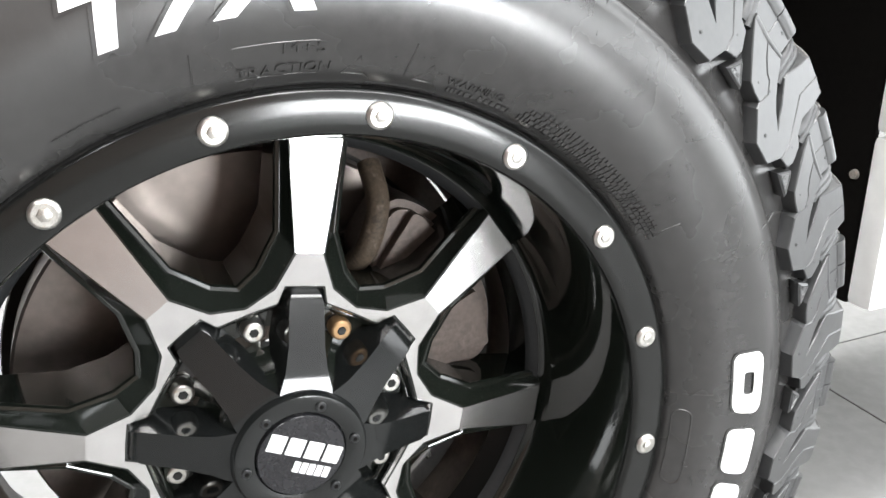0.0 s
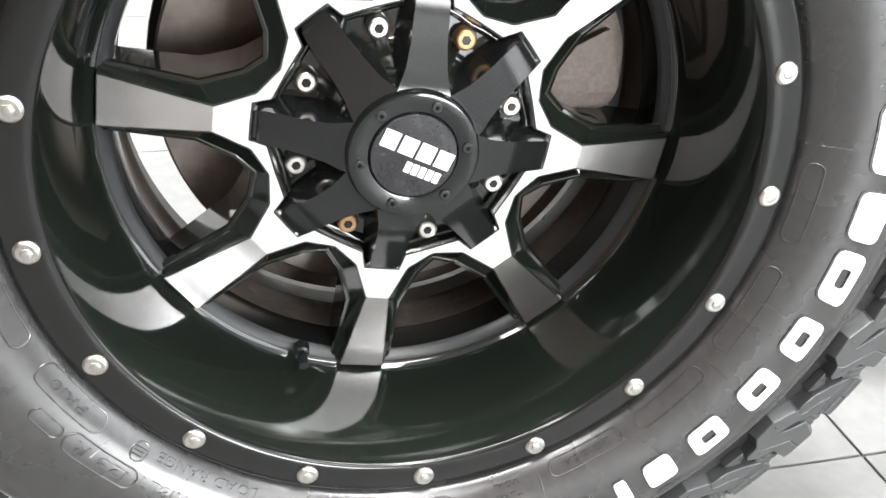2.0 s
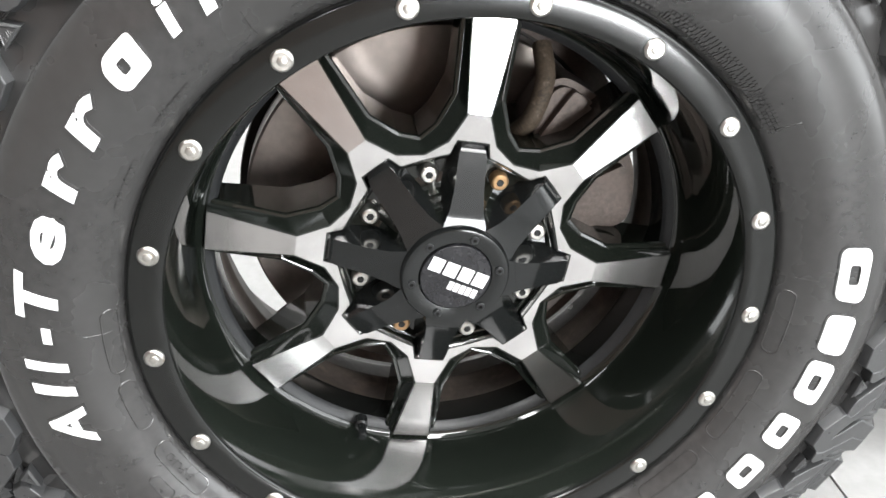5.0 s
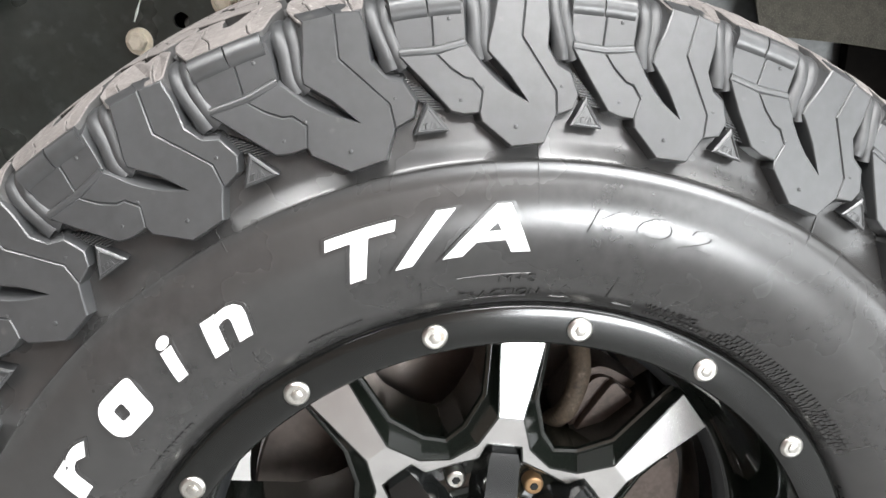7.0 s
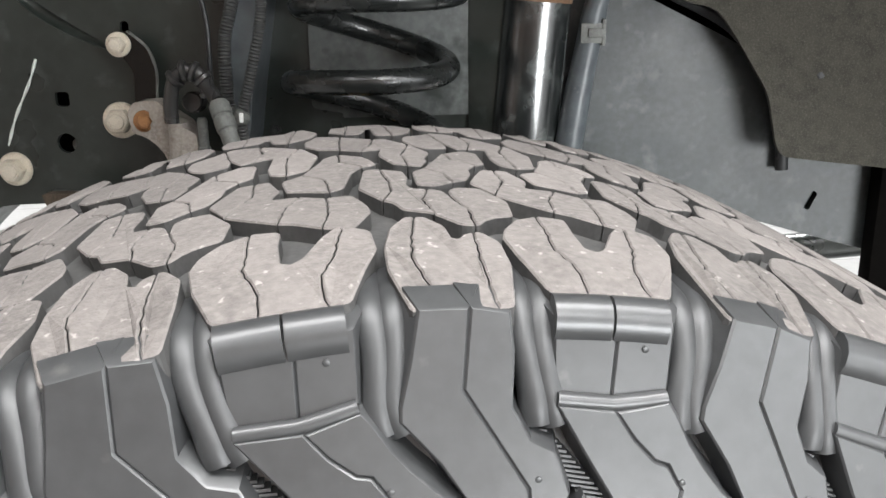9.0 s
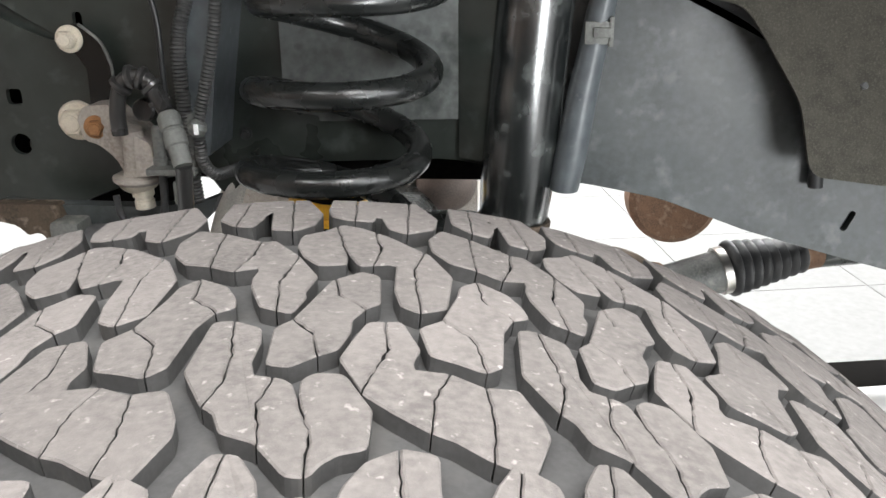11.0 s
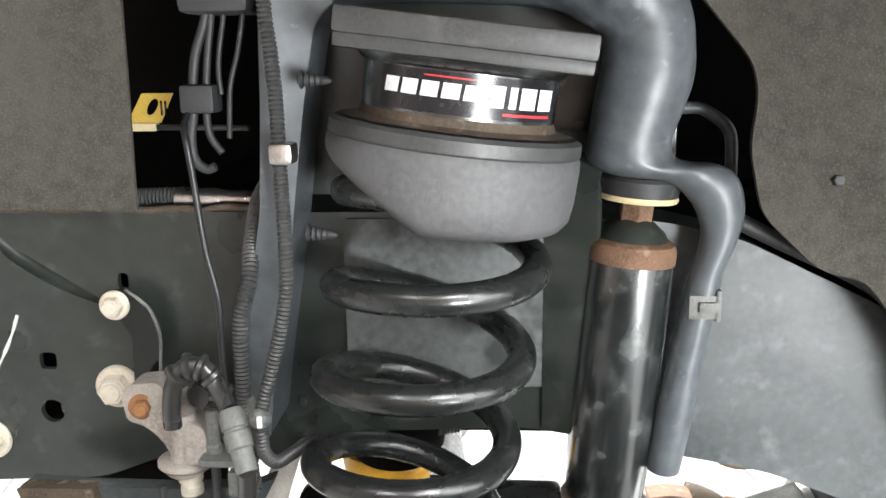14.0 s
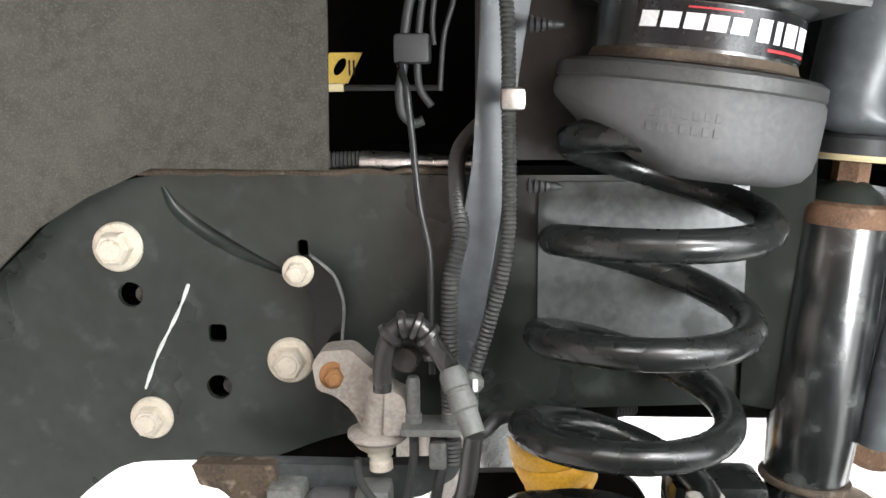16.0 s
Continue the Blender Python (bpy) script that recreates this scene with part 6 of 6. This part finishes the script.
# ---- control arm joint under the rail ----
joint = thing("control_arm_joint", place(-0.29, 0.62, 0.25), "rusty control arm joint with a black rubber bush", "suspension joint")
for s0, s1, r, mat, name, sides in ((-0.368, -0.353, 0.0175, CAST, "bolt_head", 6), (-0.353, -0.328, 0.0225, RUSTY, "flange_plate", 32), (-0.327, -0.289, 0.0290, ISOLATOR, "rubber_bush", 36), (-0.288, -0.266, 0.0235, RUSTY, "flange_plate", 32), (-0.266, -0.248, 0.0150, CAST, "nut", 6)):
    bm = bmesh.new()
    rod(bm, (s0, 0.62, 0.271), (s1, 0.62, 0.272), [(0, r * 0.88), (0.12, r), (0.88, r), (1, r * 0.88)], sides)
    part(name, bm, mat, joint, m=VM)
bm = bmesh.new()
plate(bm, soften([(-0.417, 0.318), (-0.371, 0.315), (-0.289, 0.314), (-0.225, 0.317), (-0.205, 0.325), (-0.215, 0.305), (-0.24, 0.290), (-0.293, 0.279), (-0.336, 0.281), (-0.365, 0.280), (-0.379, 0.291), (-0.399, 0.299)], 0.004, 3), 0.634, 0.650)
bevel_sharp(bm, 0.003)
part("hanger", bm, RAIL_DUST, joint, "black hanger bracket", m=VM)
for s0, s1 in ((-0.356, -0.328), (-0.289, -0.262)):
    bm = bmesh.new()
    rounded_box(bm, (s0, 0.606, 0.276), (s1, 0.636, 0.306), 0.005)
    part("hanger_leg", bm, DUSTY_STEEL, joint, "dusty grey hanger leg", m=VM)
bm = bmesh.new()
plate(bm, soften([(-0.418, 0.318), (-0.355, 0.318), (-0.350, 0.302), (-0.358, 0.288), (-0.366, 0.281), (-0.374, 0.291), (-0.386, 0.288), (-0.396, 0.298), (-0.412, 0.301)], 0.004, 3), 0.624, 0.640)
bevel_sharp(bm, 0.003)
part("rusty_casting", bm, DARK_RUST, joint, "rusty brown lump under the rail", m=VM, smooth=40)
# Black sheet added behind the hanger to darken the gap under the rail.
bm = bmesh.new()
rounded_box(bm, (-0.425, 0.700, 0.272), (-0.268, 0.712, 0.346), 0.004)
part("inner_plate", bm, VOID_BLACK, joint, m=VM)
bm = bmesh.new()
rod(bm, (-0.196, 0.70, 0.36), (-0.300, 0.66, 0.03), [(0, 0.0115), (1, 0.0120)], 24)
alone("stabiliser_link", bm, ISOLATOR_PALE, "pale grey steel stabiliser link rod", "link rod", VM)

# ---- steering shaft ----
shaft = thing("drive_shaft", place(0.2, 0.93, 0.05), "rusty universal joint and shaft with a ribbed boot", "drive shaft")


def build_shaft():
    # two forged forks round a cross; the near ends of the cross carry round bearing lugs, its upper end a rusty open cap
    bm = bmesh.new()
    sweep(bm, smooth_path([(0.118, 0.925, 0.060), (0.116, 0.922, 0.100), (0.124, 0.920, 0.138), (0.142, 0.920, 0.160)], 6), lambda i: 0.0150 + 0.003 * math.sin(i * 0.5), 14)
    rod(bm, (0.02, 0.93, 0.090), (0.122, 0.93, 0.100), [(0, 0.024), (0.7, 0.024), (1, 0.032)], 24)
    part("yoke", bm, CAST_DARK, shaft, "dark forged yoke", m=VM, smooth=50)
    bm = bmesh.new()
    sweep(bm, smooth_path([(0.190, 0.930, 0.155), (0.222, 0.925, 0.150), (0.240, 0.925, 0.128), (0.236, 0.925, 0.100), (0.215, 0.920, 0.080)], 6), lambda i: 0.0165 + 0.003 * math.cos(i * 0.4), 14)
    part("yoke", bm, DARK_RUST, shaft, "rust-brown forged yoke", m=VM, smooth=50)
    bm = bmesh.new()
    rod(bm, (0.206, 0.880, 0.078), (0.206, 0.93, 0.080), [(0, 0.0001), (0.02, 0.020), (0.14, 0.027), (1, 0.030)], 28)
    part("bearing_lug", bm, CAST_DARK, shaft, "dark greasy bearing lug", m=VM, smooth=40)
    bm = bmesh.new()
    rod(bm, (0.144, 0.885, 0.083), (0.146, 0.93, 0.085), [(0, 0.0001), (0.02, 0.016), (0.14, 0.021), (1, 0.024)], 28)
    part("bearing_lug", bm, CAST_DARK, shaft, m=VM, smooth=40)
    bm = bmesh.new()
    plate(bm, soften([(0.126, 0.082), (0.142, 0.064), (0.172, 0.074), (0.202, 0.062), (0.228, 0.078), (0.232, 0.118), (0.212, 0.128), (0.200, 0.108), (0.178, 0.112), (0.160, 0.132), (0.136, 0.126)], 0.006, 3), 0.926, 0.950)
    bevel_sharp(bm, 0.005, 3)
    part("fork_web", bm, CAST_DARK, shaft, "dark forged web between the fork arms", m=VM, smooth=50)
    bm = bmesh.new()
    rod(bm, (0.150, 0.915, 0.085), (0.212, 0.930, 0.115), [(0, 0.014), (0.5, 0.018), (1, 0.014)], 20)
    part("cross", bm, DARK_RUST, shaft, m=VM, smooth=40)
    bm = bmesh.new()
    plate(bm, soften([(0.143, 0.172), (0.168, 0.176), (0.194, 0.172), (0.198, 0.142), (0.186, 0.130), (0.170, 0.118), (0.156, 0.126), (0.150, 0.146)], 0.004, 3), 0.895, 0.925)
    bevel_sharp(bm, 0.003)
    part("bearing_cap", bm, RUSTY, shaft, "rust-brown bearing cap", m=VM, smooth=40)
    bm = bmesh.new()
    rod(bm, (0.244, 0.933, 0.117), (0.260, 0.936, 0.120), [(0, 0.031), (0.5, 0.034), (1, 0.031)], 28)
    part("weld_ring", bm, RUSTY, shaft, "rust-stained weld ring", m=VM, smooth=40)
    bm = bmesh.new()
    rod(bm, (0.250, 0.934, 0.118), (0.330, 0.95, 0.136), [(0, 0.0295), (0.2, 0.0262), (0.9, 0.0272), (1, 0.028)], 28)
    part("shaft_tube", bm, DUSTY_STEEL, shaft, m=VM)
    bm = bmesh.new()
    rod(bm, (0.328, 0.95, 0.1355), (0.338, 0.952, 0.138), [(0, 0.0315), (1, 0.0315)], 28)
    part("clamp", bm, STEEL, shaft, "bright clamp ring", m=VM)
    bm = bmesh.new()
    prof = []
    for k in range(8):
        r = 0.0365 - 0.0018 * k
        prof += [(k / 8, r * 0.84), (k / 8 + 0.05, r), (k / 8 + 0.09, r)]
    rod(bm, (0.338, 0.952, 0.138), (0.440, 0.975, 0.152), prof + [(1, 0.020)], 32)
    part("boot", bm, PLASTIC, shaft, "dusty ribbed rubber boot", m=VM, smooth=50)
    bm = bmesh.new()
    rod(bm, (0.438, 0.975, 0.152), (0.466, 0.98, 0.154), [(0, 0.022), (1, 0.019)], 20)
    part("collar", bm, RUSTY, shaft, m=VM)
    bm = bmesh.new()
    rod(bm, (0.46, 0.98, 0.154), (0.80, 1.06, 0.160), [(0, 0.021), (1, 0.021)], 20)
    part("stub", bm, FRAME_BLACK, shaft, m=VM)


build_shaft()
bm = bmesh.new()
lathe(bm, [(0.0001, -0.03), (0.050, -0.03), (0.058, -0.022), (0.060, 0.01), (0.045, 0.03), (0.0001, 0.035)], 40)
alone("steering_gear_housing", bm, RUSTY, "rusty tan round housing behind the rail", "housing", VM @ Matrix.Translation((0.275, 1.02, 0.215)))
differential = thing("differential_housing", place(-0.30, 1.9, -0.05), "pale grey cast differential housing on the front axle", "differential")
bm = bmesh.new()
plate(bm, soften([(-0.575, 0.14), (-0.585, -0.11), (-0.56, -0.17), (-0.52, -0.20), (-0.45, -0.205), (-0.35, -0.23), (-0.147, -0.225), (-0.103, -0.205), (-0.075, -0.160), (-0.051, -0.149), (-0.035, -0.115), (-0.010, -0.095), (-0.010, 0.14)], 0.012, 3), 1.86, 2.06)
bevel_sharp(bm, 0.02, 3)
part("housing", bm, CAST_PALE, differential, m=VM, smooth=50)
bm = bmesh.new()
rod(bm, (-0.085, 1.80, -0.01), (-0.085, 1.87, -0.01), [(0, 0.030), (0.2, 0.060), (1, 0.075)], 32)
part("cover_lobe", bm, BROWN_IRON, differential, "brown domed cover", m=VM, smooth=60)
for s0 in (-0.50, -0.34, -0.18):
    bm = bmesh.new()
    rounded_box(bm, (s0, 1.845, -0.21), (s0 + 0.014, 1.865, 0.12), 0.005)
    part("cast_rib", bm, CAST_PALE, differential, m=VM)
plug = thing("wire_connector", place(-0.02, 0.60, 0.30), "pale grey cracked plastic wire connector", "connector")
bm = bmesh.new()
rounded_box(bm, (-0.046, 0.590, 0.295), (-0.017, 0.610, 0.311), 0.006)
rounded_box(bm, (-0.040, 0.592, 0.268), (-0.022, 0.608, 0.299), 0.005)
part("shell", bm, ISOLATOR_PALE, plug, m=VM)

# ---- wheel arch liners, engine bay and body ----
left_liner = thing("wheel_arch_liner", place(-0.5, 0.66, 0.6), "grey felt wheel arch liner ahead of the tower", "wheel arch liner", "wheel arch liners")
bm = bmesh.new()
plate(bm, [(-0.308, 1.02), (-0.308, 0.80), (-0.309, 0.65), (-0.311, 0.541), (-0.38, 0.542), (-0.45, 0.543), (-0.50, 0.521), (-0.54, 0.496), (-0.60, 0.436), (-0.66, 0.38), (-0.80, 0.29), (-1.2, 0.29), (-1.2, 1.02)], 0.660, 0.664, depth=lambda s, z: -0.55 * max(0.0, -s - 0.42) ** 2)
part("panel", bm, FELT, left_liner, m=VM, smooth=0)
bm = bmesh.new()
sweep(bm, smooth_path([(-0.60, 0.640, 0.575), (-0.52, 0.652, 0.615), (-0.44, 0.659, 0.665), (-0.40, 0.660, 0.72)]), 0.006, 8)
part("moulded_crease", bm, FELT, left_liner, m=VM)
right_liner = thing("wheel_arch_liner", place(0.3, 0.62, 0.5), "grey felt wheel arch liner with ragged edge", "wheel arch liner", "wheel arch liners")
bm = bmesh.new()
plate(bm, soften([(0.085, 1.02), (0.095, 0.72), (0.130, 0.680), (0.155, 0.650), (0.160, 0.627), (0.156, 0.590), (0.167, 0.542), (0.188, 0.521), (0.213, 0.498), (0.245, 0.492), (0.262, 0.470), (0.300, 0.412), (0.312, 0.360), (0.320, 0.350), (0.42, 0.34), (0.70, 0.30), (1.2, 0.25), (1.2, 1.02)], 0.012, 3), 0.632, 0.638, depth=lambda s, z: -0.30 * max(0.0, s - 0.2) ** 2)
part("panel", bm, FELT, right_liner, m=VM, smooth=0)
hexagon_bolt("push_clip", place(0.218, 0.632, 0.567), VM.to_3x3() @ Vector((0, -1, 0)), 0.0065, right_liner, (PLASTIC,))
hexagon_bolt("push_clip", place(0.345, 0.625, 0.43), VM.to_3x3() @ Vector((0, -1, 0)), 0.0065, right_liner, (PLASTIC,))

# Black sheets stand in for the unlit depth behind the tower.
bay = thing("engine_bay", place(0, 1.0, 0.5), "black sheets for the unlit depth of the engine bay behind the tower", "engine bay")
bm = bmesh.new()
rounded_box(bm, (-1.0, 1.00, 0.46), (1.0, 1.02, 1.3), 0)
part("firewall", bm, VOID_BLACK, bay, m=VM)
# Unseen roof added to keep overhead light out of the wheel arch.
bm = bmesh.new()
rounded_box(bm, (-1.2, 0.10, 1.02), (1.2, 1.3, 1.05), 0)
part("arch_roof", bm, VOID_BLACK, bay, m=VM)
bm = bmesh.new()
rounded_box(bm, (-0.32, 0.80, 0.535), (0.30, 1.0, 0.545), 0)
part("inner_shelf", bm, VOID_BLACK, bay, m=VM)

sill = thing("body_sill", (0.75, 0.75, -0.02), "light grey sill panel with a black seal strip", "sill")
bm = bmesh.new()
ring = [(0.5746 + 0.008 * math.cos(t), 0.732 + 0.012 * math.sin(t)) for t in [2 * math.pi * k / 16 for k in range(16)]]
plate(bm, [(0.44, 0.60), (1.3, 0.60), (1.3, 0.80), (0.44, 0.80)], -0.02, 0.0, [ring])
flat = Matrix(((1, 0, 0, 0), (0, 0, 1, 0), (0, 1, 0, 0), (0, 0, 0, 1)))
part("panel", bm, WHITE_PAINT, sill, m=flat, smooth=0)
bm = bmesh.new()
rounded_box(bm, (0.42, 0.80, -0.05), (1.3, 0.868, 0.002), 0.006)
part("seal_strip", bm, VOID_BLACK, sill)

fender = thing("truck_fender", (0.9, 0.25, -0.1), "white lower fender panel behind a black inner flap", "fender")
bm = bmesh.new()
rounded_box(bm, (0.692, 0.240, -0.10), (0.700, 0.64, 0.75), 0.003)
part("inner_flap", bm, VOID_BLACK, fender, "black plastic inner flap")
bm = bmesh.new()
rounded_box(bm, (0.690, 0.205, -0.098), (1.7, 0.239, 0.10), 0.008)
rounded_box(bm, (0.690, 0.205, 0.104), (1.7, 0.239, 0.75), 0.008)
part("skin", bm, WHITE_PAINT, fender)
# Unseen panel added above the opening to shade the wheel arch.
bm = bmesh.new()
lip = [(0.686, 0.20), (0.66, 0.46), (0.52, 0.65), (0.30, 0.77), (0.05, 0.845), (-0.25, 0.86), (-0.55, 0.78), (-0.80, 0.58), (-0.92, 0.30)]
plate(bm, [(0.686, 1.08), *[(p.x, p.z) for p in smooth_path([(x, 0, z) for x, z in lip], 5)], (-1.3, 0.30), (-1.3, 1.08)], 0.207, 0.237)
part("arch_panel", bm, WHITE_PAINT, fender, "white panel added out of view to shade the wheel arch")
bm = bmesh.new()
rod(bm, (0.693, 0.256, 0.052), (0.688, 0.256, 0.052), [(0, 0.006), (1, 0.005)], 16)
part("push_pin", bm, CAST, fender)

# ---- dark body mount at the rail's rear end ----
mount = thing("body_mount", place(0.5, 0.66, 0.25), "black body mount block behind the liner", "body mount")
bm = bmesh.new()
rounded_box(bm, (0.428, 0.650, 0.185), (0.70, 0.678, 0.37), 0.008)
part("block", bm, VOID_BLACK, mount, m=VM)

build_tiles(room_floor)
